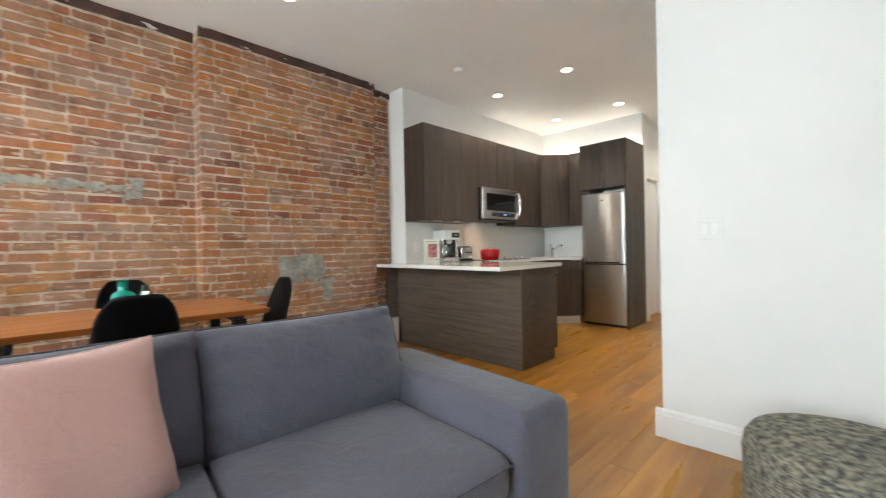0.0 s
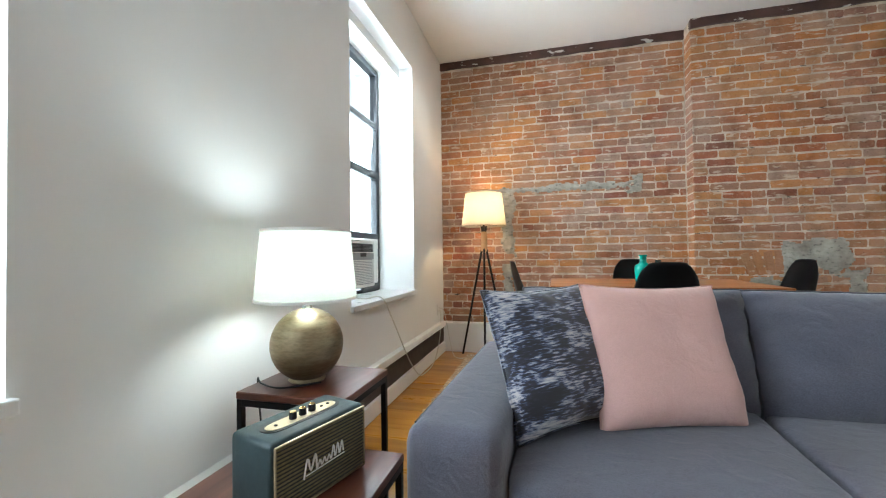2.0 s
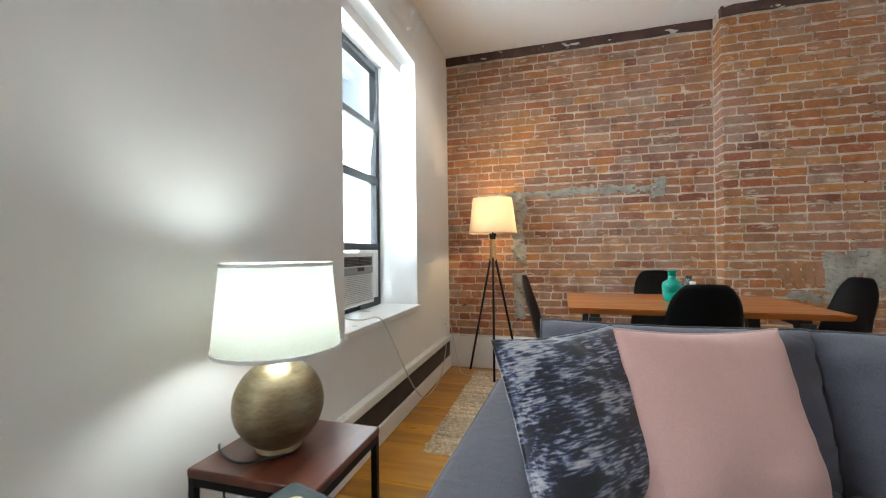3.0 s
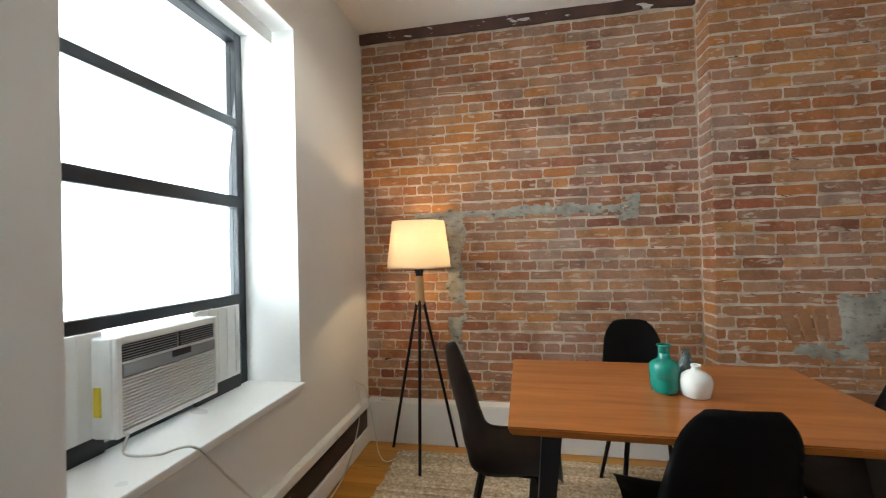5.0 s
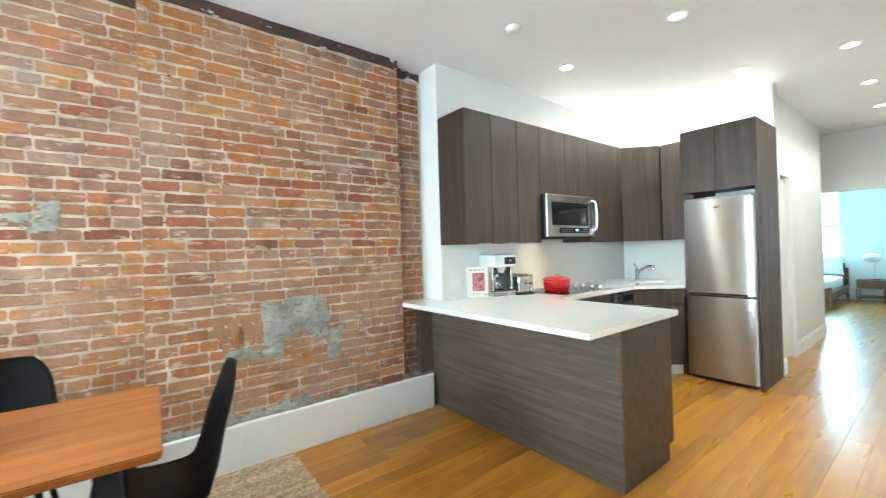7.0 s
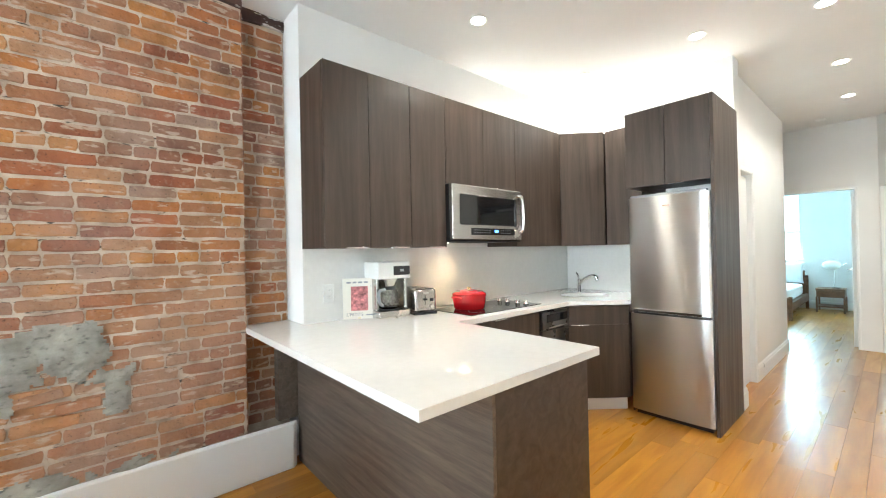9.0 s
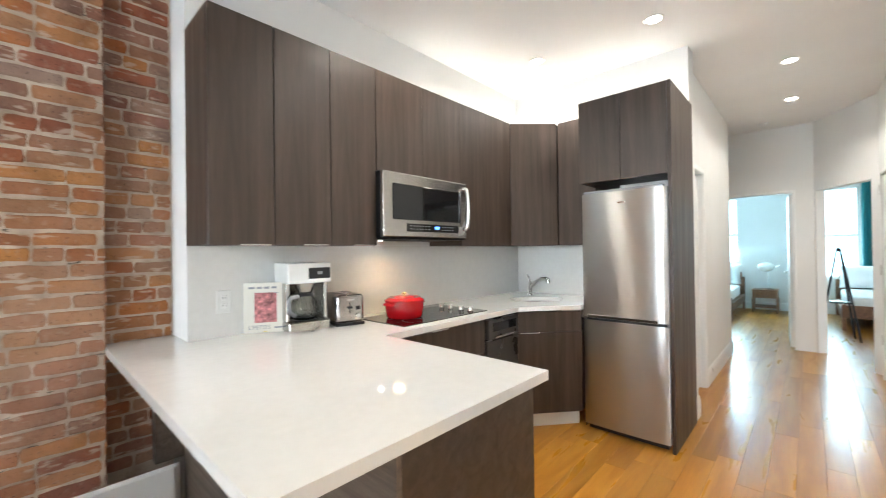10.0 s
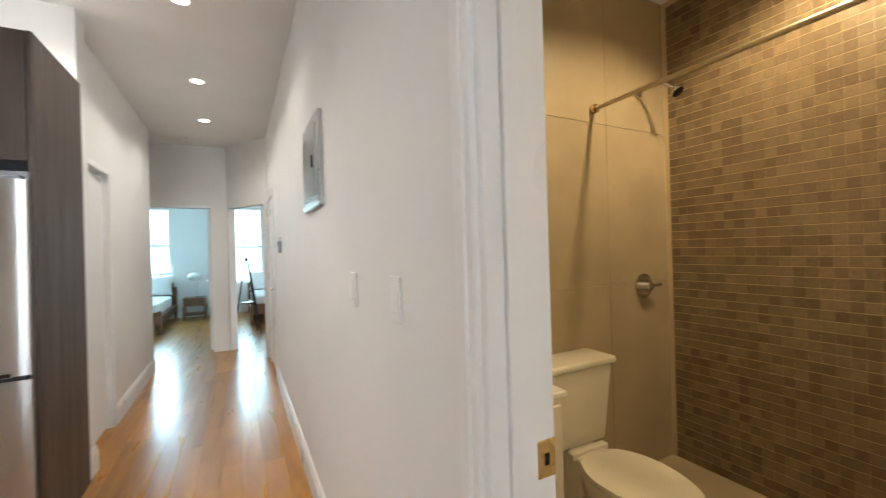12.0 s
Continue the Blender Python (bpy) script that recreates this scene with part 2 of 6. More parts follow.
M_WALL = paint("wall_paint", (0.80, 0.795, 0.78), 0.78)
M_CEIL = paint("ceiling_paint", (0.82, 0.815, 0.80), 0.7)
M_TRIM = paint("trim_paint", (0.82, 0.815, 0.80), 0.32, 0.015)
M_BRICK, M_MORTAR, M_CEMENT, M_BEAM = brick_material(), mortar_material(), cement_material(), beam_material()
M_PLANK = timber("oak_plank", (0.330, 0.124, 0.011), (0.52, 0.245, 0.030), (0.55, 5, 5), 2.2, 0.30, 0.30, 0.16, 0.20)
M_PLANK.node_tree.nodes["Principled BSDF"].inputs["Specular IOR Level"].default_value = 0.42
M_SUBFLOOR = plain("plank_gap", (0.26, 0.12, 0.03), 0.7)
M_CABV = timber("cabinet_veneer", (0.039, 0.026, 0.019), (0.078, 0.055, 0.042), (9, 9, 0.5), 2.4, 0.42, 0.0, 0.5)
M_CABH = timber("panel_veneer", (0.076, 0.056, 0.043), (0.155, 0.118, 0.093), (9, 0.5, 9), 3.4, 0.42, 0.0, 0.8)
M_QUARTZ = plain("white_quartz", (0.79, 0.78, 0.755), 0.10, 0.0, 0.02, 30.0, 0.0)
M_QUARTZ.node_tree.nodes["Principled BSDF"].inputs["Coat Weight"].default_value = 0.55
M_QUARTZ.node_tree.nodes["Principled BSDF"].inputs["Coat IOR"].default_value = 1.5
M_QUARTZ.node_tree.nodes["Principled BSDF"].inputs["Coat Roughness"].default_value = 0.04
M_STEEL = metal("brushed_steel", (0.50, 0.48, 0.455), 0.24, (1, 1, 1), 0.0, 5, 0.5)
M_STEELV = metal("brushed_steel_door", (0.52, 0.51, 0.495), 0.31, (1, 1, 0.2), 0.0, 5, 1.0)
sv = M_STEELV.node_tree
for link in list(sv.nodes["Principled BSDF"].inputs["Roughness"].links):
    sv.links.remove(link)
tang = sv.nodes.new("ShaderNodeTangent")
tang.direction_type, tang.axis = "RADIAL", "Z"
sv.links.new(tang.outputs[0], sv.nodes["Principled BSDF"].inputs["Tangent"])
sv.nodes["Principled BSDF"].inputs["Anisotropic Rotation"].default_value = 0.25
M_DARKSTEEL = metal("dark_steel", (0.16, 0.155, 0.15), 0.28, (1, 1, 1), 0.0, 5, 0.4)
M_CHROME = metal("chrome", (0.78, 0.77, 0.75), 0.12, (1, 1, 1), 0.0)
M_DARKMETAL = metal("black_metal", (0.03, 0.03, 0.032), 0.45)
M_BLACK = plain("black_plastic", (0.012, 0.012, 0.014), 0.42, 0.0, 0.15)
M_BLACKGLASS = plain("black_glass", (0.008, 0.008, 0.009), 0.05, 0.0, 0.05, 8.0, 0.0)
M_WINFRAME = plain("window_frame_paint", (0.014, 0.018, 0.024), 0.4)
M_GLASS = clear_glass("pane_glass")
M_SOFA = fabric("grey_upholstery", (0.092, 0.090, 0.118), 0.24)
M_PINK = fabric("pink_linen", (0.62, 0.37, 0.33), 0.06)
M_PIPING = fabric("piping", (0.050, 0.050, 0.064), 0.1)
M_VELVET, M_RUG, M_BOUCLE = velvet_material(), rug_material(), boucle_material()
kb = Mat("patina", (0.3, 0.25, 0.16), 0.44, 1.0)
kb.colour(kb.mix(0.75, kb.ramp(kb.noise(9, 6, (1, 1, 7)), [(0.25, (0.27, 0.200, 0.115)), (0.5, (0.35, 0.285, 0.178)), (0.75, (0.43, 0.365, 0.240))]),
                 kb.ramp(kb.noise(60, 4, (1, 1, 3)), [(0.3, 0.80), (0.7, 1.15)]), "MULTIPLY"))
kb.rough(kb.ramp(kb.noise(12, 5, (1, 1, 5)), [(0.3, 0.36), (0.7, 0.58)]))
kb.bump(kb.noise(70, 4, (1, 1, 4)), 0.10, 0.001)
M_PATINA = kb.m
M_SHADE_COOL = shade_cloth("white_shade", (0.34, 0.36, 0.32))
M_SHADE_WARM = shade_cloth("linen_shade", (0.50, 0.42, 0.33))
M_CHERRY = timber("dark_cherry", (0.075, 0.018, 0.010), (0.17, 0.052, 0.028), (5, 0.6, 5), 3.0, 0.33, 0.1, 0.3)
M_TABLE = timber("teak_top", (0.285, 0.078, 0.014), (0.45, 0.155, 0.033), (0.6, 7, 7), 2.6, 0.32, 0.25, 0.3)
M_WALNUT = timber("walnut", (0.10, 0.045, 0.020), (0.24, 0.120, 0.058), (0.6, 6, 6), 3.0, 0.4, 0.0, 0.4)
M_PALEWOOD = timber("pale_wood", (0.42, 0.25, 0.11), (0.60, 0.40, 0.21), (6, 6, 0.6), 4.0, 0.45, 0.0, 0.3)
M_LAMP = glowing("lamp_disc", (1.0, 0.93, 0.82), 25.0)
M_STRIP = glowing("led_strip", (1.0, 0.92, 0.80), 30.0)
M_BULB = glowing("bulb", (1.0, 0.80, 0.52), 20.0)
M_RED = plain("red_enamel", (0.44, 0.006, 0.010), 0.14, 0.0, 0.08, 8.0, 0.0)
M_GREEN = plain("teal_glaze", (0.006, 0.22, 0.165), 0.12, 0.0, 0.15, 20.0, 0.0)
M_PORCELAIN = plain("white_porcelain", (0.80, 0.79, 0.75), 0.12, 0.0, 0.02, 8.0, 0.0)
M_CREAM = plain("toilet_porcelain", (0.74, 0.70, 0.58), 0.14, 0.0, 0.02, 8.0, 0.0)
M_VASEGLASS = plain("blue_grey_glass", (0.10, 0.17, 0.18), 0.08, 0.0, 0.1, 20.0, 0.0)
M_VASEGLASS.node_tree.nodes["Principled BSDF"].inputs["Transmission Weight"].default_value = 0.55
M_SMOKE = clear_glass("carafe_glass", (0.90, 0.94, 0.93))
M_WHITEPL = plain("white_plastic", (0.78, 0.78, 0.76), 0.4, 0.0, 0.02)
M_GREYPL = plain("grey_plastic", (0.30, 0.31, 0.33), 0.4)
M_HEATER = plain("heater_grille", (0.075, 0.045, 0.035), 0.5)
M_CORD = plain("white_cord", (0.62, 0.60, 0.55), 0.5)
M_TEALVINYL = plain("dark_green_vinyl", (0.022, 0.042, 0.048), 0.5, 0.0, 0.1, 40.0, 0.3)
M_GOLDMESH = plain("fret_cloth", (0.17, 0.145, 0.075), 0.7, 0.0, 0.25, 120.0, 0.4)
M_GOLD = metal("gold", (0.75, 0.58, 0.28), 0.26, (1, 1, 1), 0.0)
M_PALEBRASS = metal("pale_brass", (0.60, 0.52, 0.36), 0.42, (1, 1, 1), 0.0)
M_LINEN = fabric("white_linen", (0.78, 0.80, 0.80), 0.05)
M_CURTAIN = fabric("teal_curtain", (0.02, 0.22, 0.24), 0.1)
M_MOSAIC = mosaic_material()
M_GROUT = plain("grout", (0.54, 0.43, 0.265), 0.9)
M_BIGTILE = plain("porcelain_tile", (0.355, 0.285, 0.185), 0.38, 0.0, 0.12, 2.5, 0.08)
M_PANEL = metal("panel_steel", (0.56, 0.57, 0.57), 0.30)
M_CARD = plain("cream_card", (0.78, 0.75, 0.67), 0.5, 0.0, 0.02)
M_PRINT = plain("red_print", (0.46, 0.17, 0.17), 0.5, 0.0, 0.75, 45.0)
M_YELLOW = plain("yellow_label", (0.75, 0.58, 0.04), 0.5)
M_BLUE = glowing("clock_digits", (0.10, 0.30, 1.0), 2.0)
M_BACKDROP = glowing("bright_outdoors", (0.92, 0.97, 1.0), 5.0)
M_BACKDROP_COOL = glowing("cool_bright_outdoors", (0.62, 0.93, 1.0), 3.2)

# ---- mesh helpers ----


def add_box(bm, x0, x1, y0, y1, z0, z1, bev=0.0, seg=1, m=None):
    vs = [bm.verts.new((x, y, z)) for x in (x0, x1) for y in (y0, y1) for z in (z0, z1)]
    fs = [bm.faces.new([vs[i] for i in q]) for q in ((0, 1, 3, 2), (4, 6, 7, 5), (0, 4, 5, 1), (2, 3, 7, 6), (0, 2, 6, 4), (1, 5, 7, 3))]
    if bev:
        es = list({e for f in fs for e in f.edges})
        got = bmesh.ops.bevel(bm, geom=es, offset=bev, segments=seg, affect="EDGES", profile=0.5)
        vs = list({v for f in got["faces"] for v in f.verts} | {v for v in vs if v.is_valid})
    if m is not None:
        bmesh.ops.transform(bm, matrix=m, verts=[v for v in vs if v.is_valid])
    return bm


def box(x0, x1, y0, y1, z0, z1, bev=0.0, seg=1, m=None):
    return add_box(bmesh.new(), x0, x1, y0, y1, z0, z1, bev, seg, m)


def prism(pts, z0, z1, bev=0.0, bm=None, seg=1):
    bm = bm or bmesh.new()
    lo = [bm.verts.new((x, y, z0)) for x, y in pts]
    hi = [bm.verts.new((x, y, z1)) for x, y in pts]
    n = len(pts)
    fs = [bm.faces.new(lo[::-1]), bm.faces.new(hi)]
    fs += [bm.faces.new((lo[i], lo[(i + 1) % n], hi[(i + 1) % n], hi[i])) for i in range(n)]
    if bev:
        bmesh.ops.bevel(bm, geom=list({e for f in fs for e in f.edges}), offset=bev, segments=seg, affect="EDGES", profile=0.5)
    return bm


def lathe(prof, seg=32, at=(0, 0, 0), bm=None):
    bm = bm or bmesh.new()
    rings = []
    for r, z in prof:
        if r < 1e-5:
            rings.append([bm.verts.new((at[0], at[1], at[2] + z))])
        else:
            rings.append([bm.verts.new((at[0] + r * math.cos(2 * math.pi * i / seg), at[1] + r * math.sin(2 * math.pi * i / seg), at[2] + z)) for i in range(seg)])
    for a, b in zip(rings, rings[1:]):
        for i in range(seg):
            j = (i + 1) % seg
            q = [a[i % len(a)], a[j % len(a)], b[j % len(b)], b[i % len(b)]]
            q = [v for k, v in enumerate(q) if v not in q[:k]]
            if len(q) > 2:
                bm.faces.new(q)
    return bm


def tube(pts, r, seg=10, bm=None, r1=None):
    bm = bm or bmesh.new()
    pts = [Vector(p) for p in pts]
    rings = []
    side = None
    for i, p in enumerate(pts):
        d = (pts[min(i + 1, len(pts) - 1)] - pts[max(i - 1, 0)]).normalized()
        if side is None:
            side = d.orthogonal().normalized()
        side = (side - d * side.dot(d)).normalized()
        up = d.cross(side)
        rr = r if r1 is None else r + (r1 - r) * i / (len(pts) - 1)
        rings.append([bm.verts.new(p + (side * math.cos(2 * math.pi * k / seg) + up * math.sin(2 * math.pi * k / seg)) * rr) for k in range(seg)])
    for a, b in zip(rings, rings[1:]):
        for k in range(seg):
            bm.faces.new((a[k], a[(k + 1) % seg], b[(k + 1) % seg], b[k]))
    bm.faces.new(rings[0][::-1])
    bm.faces.new(rings[-1])
    return bm


def curve_pts(pts, n=8):
    """Catmull-Rom points through the given ones."""
    pts = [Vector(p) for p in pts]
    ext = [pts[0] * 2 - pts[1], *pts, pts[-1] * 2 - pts[-2]]
    out = []
    for i in range(1, len(ext) - 2):
        a, b, c, d = ext[i - 1:i + 3]
        for k in range(n):
            t = k / n
            out.append(0.5 * ((2 * b) + (c - a) * t + (2 * a - 5 * b + 4 * c - d) * t * t + (3 * b - a - 3 * c + d) * t ** 3))
    return out + [pts[-1]]


def grid_surface(fn, nu, nv, bm=None, closed_u=False):
    bm = bm or bmesh.new()
    vs = [[bm.verts.new(fn(i / nu, j / nv)) for j in range(nv + 1)] for i in range(nu if closed_u else nu + 1)]
    for i in range(nu):
        a, b = vs[i], vs[(i + 1) % len(vs)]
        for j in range(nv):
            bm.faces.new((a[j], b[j], b[j + 1], a[j + 1]))
    return bm


def pad(w, d, h, power=5.0, puff=0.0, n=20, crumple=0.0):
    """A stuffed block, w by d by h, centred, with soft rounded edges and puffed faces."""
    bm = bmesh.new()

    def sp(c, e):
        return math.copysign(abs(c) ** e, c)
    e = 2.0 / power

    def fn(u, v):
        th, ph = 2 * math.pi * u, math.pi * (v - 0.5)
        x = sp(math.cos(ph), e) * sp(math.cos(th), e)
        y = sp(math.cos(ph), e) * sp(math.sin(th), e)
        z = sp(math.sin(ph), e)
        k = 1 + puff * (1 - x * x) * (1 - z * z)
        p = Vector((x * w / 2, y * d / 2 * k, z * h / 2))
        if crumple:
            p += noise.noise_vector(p * 6) * crumple
        return p
    grid_surface(fn, n * 4, n * 2, bm, True)
    bmesh.ops.remove_doubles(bm, verts=bm.verts, dist=0.0004)
    return bm


def pillow_mesh(w, h, t, crumple=0.012, seed=0.0):
    """A square scatter cushion in the XZ plane with drawn corners, thickness t along Y."""
    bm = bmesh.new()
    n = 40

    def sheet(sign):
        def fn(u, v):
            a, b = 2 * u - 1, 2 * v - 1
            x = a * w / 2 * (1 - 0.07 * (1 - b * b) * abs(a))
            z = b * h / 2 * (1 - 0.07 * (1 - a * a) * abs(b))
            k = max(0.0, (1 - a ** 4)) ** 0.55 * max(0.0, (1 - b ** 4)) ** 0.55
            n1 = noise.noise(Vector((a * 2.1 + seed, b * 2.3, sign)))
            wob = noise.noise(Vector((x * 5 + seed, z * 5, sign * 0.6))) * crumple * k * 1.6
            wob += crumple * 0.32 * k * math.exp(-(1 - abs(a)) / 0.2) * math.sin(b * 14 + 5 * n1 + seed)
            wob += crumple * 0.32 * k * math.exp(-(1 - abs(b)) / 0.2) * math.sin(a * 14 + 5 * n1 + seed)
            return (x, sign * (t / 2 * k + wob), z)
        grid_surface(fn, n, n, bm)
    sheet(1)
    sheet(-1)
    bmesh.ops.remove_doubles(bm, verts=bm.verts, dist=0.001)
    return bm


def cushion_point(a, b, sign, w, h, t, seed):
    """A point of a boxy stuffed cushion, a and b from -1 to 1 over its face, with folds running in from its seams."""
    x = a * w / 2 * (1 - 0.014 * (1 - b * b) * abs(a))
    z = b * h / 2 * (1 - 0.045 * (1 - a * a) * abs(b))
    k = max(0.0, 1 - abs(a) ** 7) ** 0.5 * max(0.0, 1 - abs(b) ** 6) ** 0.5
    full = 0.62 + 0.38 * (1 - a * a) * (1 - b * b)
    n1 = noise.noise(Vector((a * 2.1 + seed, b * 2.3, sign)))
    wob = 0.014 * noise.noise(Vector((x * 5 + seed, z * 6, sign * 0.6)))
    wob += 0.016 * math.exp(-(1 - abs(a)) / 0.17) * math.sin(b * 15 + 5 * n1 + seed)
    wob += 0.010 * math.exp(-(1 - abs(b)) / 0.15) * math.sin(a * 22 + 6 * n1 + seed)
    return Vector((x, sign * (t / 2 * k * full + wob * k), z))


def cushion_mesh(w, h, t, seed):
    bm = bmesh.new()
    for sign in (1, -1):
        grid_surface(lambda u, v: cushion_point(math.sin(math.pi * (u - 0.5)), math.sin(math.pi * (v - 0.5)), sign, w, h, t, seed), 46, 34, bm)
    bmesh.ops.remove_doubles(bm, verts=bm.verts, dist=0.0008)
    return bm


def seam_loop(fn, n=20):
    """The closed line round a cushion's edge; fn takes a and b from -1 to 1."""
    side = [-1 + 2 * k / n for k in range(n)]
    return [fn(a, b) for a, b in [(q, -1) for q in side] + [(1, q) for q in side] + [(-q, 1) for q in side] + [(-1, -q) for q in side] + [(-1, -1)]]


def pillow_edge(a, b, w, h):
    return (a * w / 2 * (1 - 0.07 * (1 - b * b) * abs(a)), 0.0, b * h / 2 * (1 - 0.07 * (1 - a * a) * abs(b)))


def mesh_of(name, bm, material, smooth=0.0):
    bmesh.ops.recalc_face_normals(bm, faces=bm.faces)
    me = bpy.data.meshes.new(name)
    bm.to_mesh(me)
    bm.free()
    me.materials.append(material)
    if material.name.startswith("brushed"):
        uv = me.uv_layers.new(name="brush")
        for lp in me.loops:
            co = me.vertices[lp.vertex_index].co
            uv.data[lp.index].uv = (co.z, co.x + co.y)
    if smooth:
        me.shade_smooth()
        if smooth < 180:
            me.set_sharp_from_angle(angle=radians(smooth))
    return me


def part(name, bm, material, parent, label="", smooth=0.0):
    ob = new(name, mesh_of(name, bm, material, smooth))
    ob.parent = parent
    return tagged(ob, label)


def thing(name, at, label, category, group="", turn=0.0):
    ob = new(name)
    ob.empty_display_size = 0.1
    ob.matrix_basis = pose(*at, 0, 0, turn)
    return tagged(ob, label, category, group)


def whole(name, bm, material, label, category, group="", smooth=0.0, m=None):
    ob = new(name, mesh_of(name, bm, material, smooth))
    if m is not None:
        ob.matrix_basis = m
    return tagged(ob, label, category, group)


def structure(name, bm, material, label="", smooth=0.0):
    ob = new(name, mesh_of(name, bm, material, smooth))
    return tagged(ob, label, "", "", "structure")


def wall_with_holes(along, a0, a1, face, back, z0, z1, holes):
    """A wall slab along 'x' or 'y' from a0 to a1, between two planes, with through openings (b0, b1, zlow, zhigh)."""
    bm = bmesh.new()
    lo, hi = min(face, back), max(face, back)

    def slab(p0, p1, q0, q1):
        if p1 - p0 > 1e-4 and q1 - q0 > 1e-4:
            if along == "x":
                add_box(bm, p0, p1, lo, hi, q0, q1)
            else:
                add_box(bm, lo, hi, p0, p1, q0, q1)
    at = a0
    for b0, b1, zl, zh in sorted(holes):
        slab(at, b0, z0, z1)
        slab(b0, b1, z0, zl)
        slab(b0, b1, zh, z1)
        at = b1
    slab(at, a1, z0, z1)
    return bm


CEIL = 2.92
W = -0.58          # inner face of the window wall
HS = 1.05          # south wall of the hall

# ---- large structure ----
structure("floor", box(-0.58, 14.2, -2.4, 4.6, -0.12, -0.014), M_SUBFLOOR, "golden oak plank floor")
structure("ceiling", box(-1.0, 14.4, -2.6, 4.7, CEIL, CEIL + 0.15), M_CEIL, "smooth white painted ceiling")
structure("wall_west", wall_with_holes("y", -2.4, 4.6, W, W - 0.42, -0.1, CEIL, [(2.19, 3.24, 0.675, 2.47), (-0.26, 0.78, 0.675, 2.47)]), M_WALL, "white painted window wall")
structure("wall_south", box(W, 3.32, -2.5, -2.4, -0.1, CEIL), M_WALL, "plain white living room wall")
structure("wall_living_east", box(3.22, 3.32, -2.4, HS, -0.1, CEIL), M_WALL, "white painted wall with a light switch")
structure("wall_hall_south", wall_with_holes("x", 3.32, 9.14, HS, HS - 0.12, -0.1, CEIL, [(3.36, 4.003, -0.1, 2.04), (8.14, 8.93, -0.1, 2.04)]), M_WALL, "long white hall wall")
bm = box(3.64, 6.73, 3.82, 4.6, 0.90, CEIL)
add_box(bm, 3.692, 6.73, 3.82, 4.6, -0.1, 0.90)
structure("wall_kitchen_north", bm, M_WALL, "white kitchen wall")
structure("wall_kitchen_east", box(6.63, 6.73, 2.26, 3.82, -0.1, CEIL), M_WALL, "white wall behind the refrigerator")
structure("wall_hall_stub", box(6.73, 6.80, 2.26, 2.42, -0.1, CEIL), M_WALL, "end of the white kitchen wall")
structure("wall_hall_north", wall_with_holes("x", 6.80, 9.30, 2.335, 2.42, -0.1, CEIL, [(6.80, 7.55, -0.1, 2.05)]), M_WALL, "white hall wall with a doorway")
structure("wall_hall_return", box(9.18, 9.30, 2.42, 3.4, -0.1, CEIL), M_WALL)
structure("wall_hall_end_north", box(9.30, 9.94, 3.3, 3.4, -0.1, CEIL), M_WALL)
structure("wall_hall_end", wall_with_holes("y", 1.535, 4.6, 9.94, 10.04, -0.1, CEIL, [(1.745, 2.53, -0.1, 2.045)]), M_WALL, "white hall end wall with a bedroom doorway")
structure("wall_bedroom_divider", box(10.04, 14.0, 1.60, 1.70, -0.1, CEIL), M_WALL)
structure("wall_bedroom_far", wall_with_holes("y", -2.4, 4.6, 14.0, 14.2, -0.1, CEIL, [(2.72, 3.55, 1.0, 2.46), (0.86, 1.50, 0.72, 2.5)]), M_WALL, "bedroom window wall")
structure("wall_bedroom_north", box(10.04, 14.0, 4.5, 4.6, -0.1, CEIL), M_WALL)
structure("wall_bedroom_south", box(9.14, 14.0, -2.4, -2.3, -0.1, CEIL), M_WALL)

# the slanted wall with the second bedroom's doorway
SL0, SL1 = Vector((9.94, 1.535, 0)), Vector((9.14, 1.05, 0))
sl_dir = (SL1 - SL0).normalized()
sl_len = (SL1 - SL0).length
sl_m = Matrix.Translation(SL0) @ Matrix.Rotation(math.atan2(sl_dir.y, sl_dir.x), 4, "Z")
slant = structure("wall_slanted", wall_with_holes("x", 0.0, sl_len, 0.0, 0.10, -0.1, CEIL, [(0.025, 0.835, -0.1, 2.045)]), M_WALL, "slanted white wall with a bedroom doorway")
slant.matrix_basis = sl_m

# bathroom shell
structure("bathroom_wall_east", box(5.062, 5.16, -1.2, 0.95, -0.1, CEIL), M_GROUT)
structure("bathroom_wall_south", box(3.32, 5.062, -1.2, -1.072, -0.1, CEIL), M_GROUT)

# brick wall core, set back behind the bricks
prof = [(W, 4.145), (1.655, 4.145), (1.655, 3.978), (3.35, 3.978), (3.35, 4.095), (3.64, 4.095), (3.64, 4.6), (W, 4.6)]
brick_wall = structure("wall_north", prism(prof, -0.1, CEIL), M_MORTAR, "exposed old brick wall with pale mortar and cement patches")

# old beam ends painted dark along the top of the brick
beam = new("trim")
tagged(beam, "dark red-brown painted timber strip with paint splashes", "", "", "structure")
for x0, x1, yf in ((W, 1.65, 4.122), (1.65, 3.352, 3.955), (3.352, 3.64, 4.072)):
    bm = bmesh.new()

    def strip(u, v, x0=x0, x1=x1, yf=yf):
        x = x0 + (x1 - x0) * u
        wob = noise.noise(Vector((x * 4, v * 3, 1.0))) * 0.012
        return (x, yf + wob * 0.6, 2.848 + wob + (CEIL - 2.848) * v)
    grid_surface(strip, 60, 3, bm)
    geo = bmesh.ops.extrude_face_region(bm, geom=bm.faces[:])
    bmesh.ops.translate(bm, verts=[g for g in geo["geom"] if isinstance(g, bmesh.types.BMVert)], vec=(0, 0.05, 0))
    part("beam", bm, M_BEAM, beam)

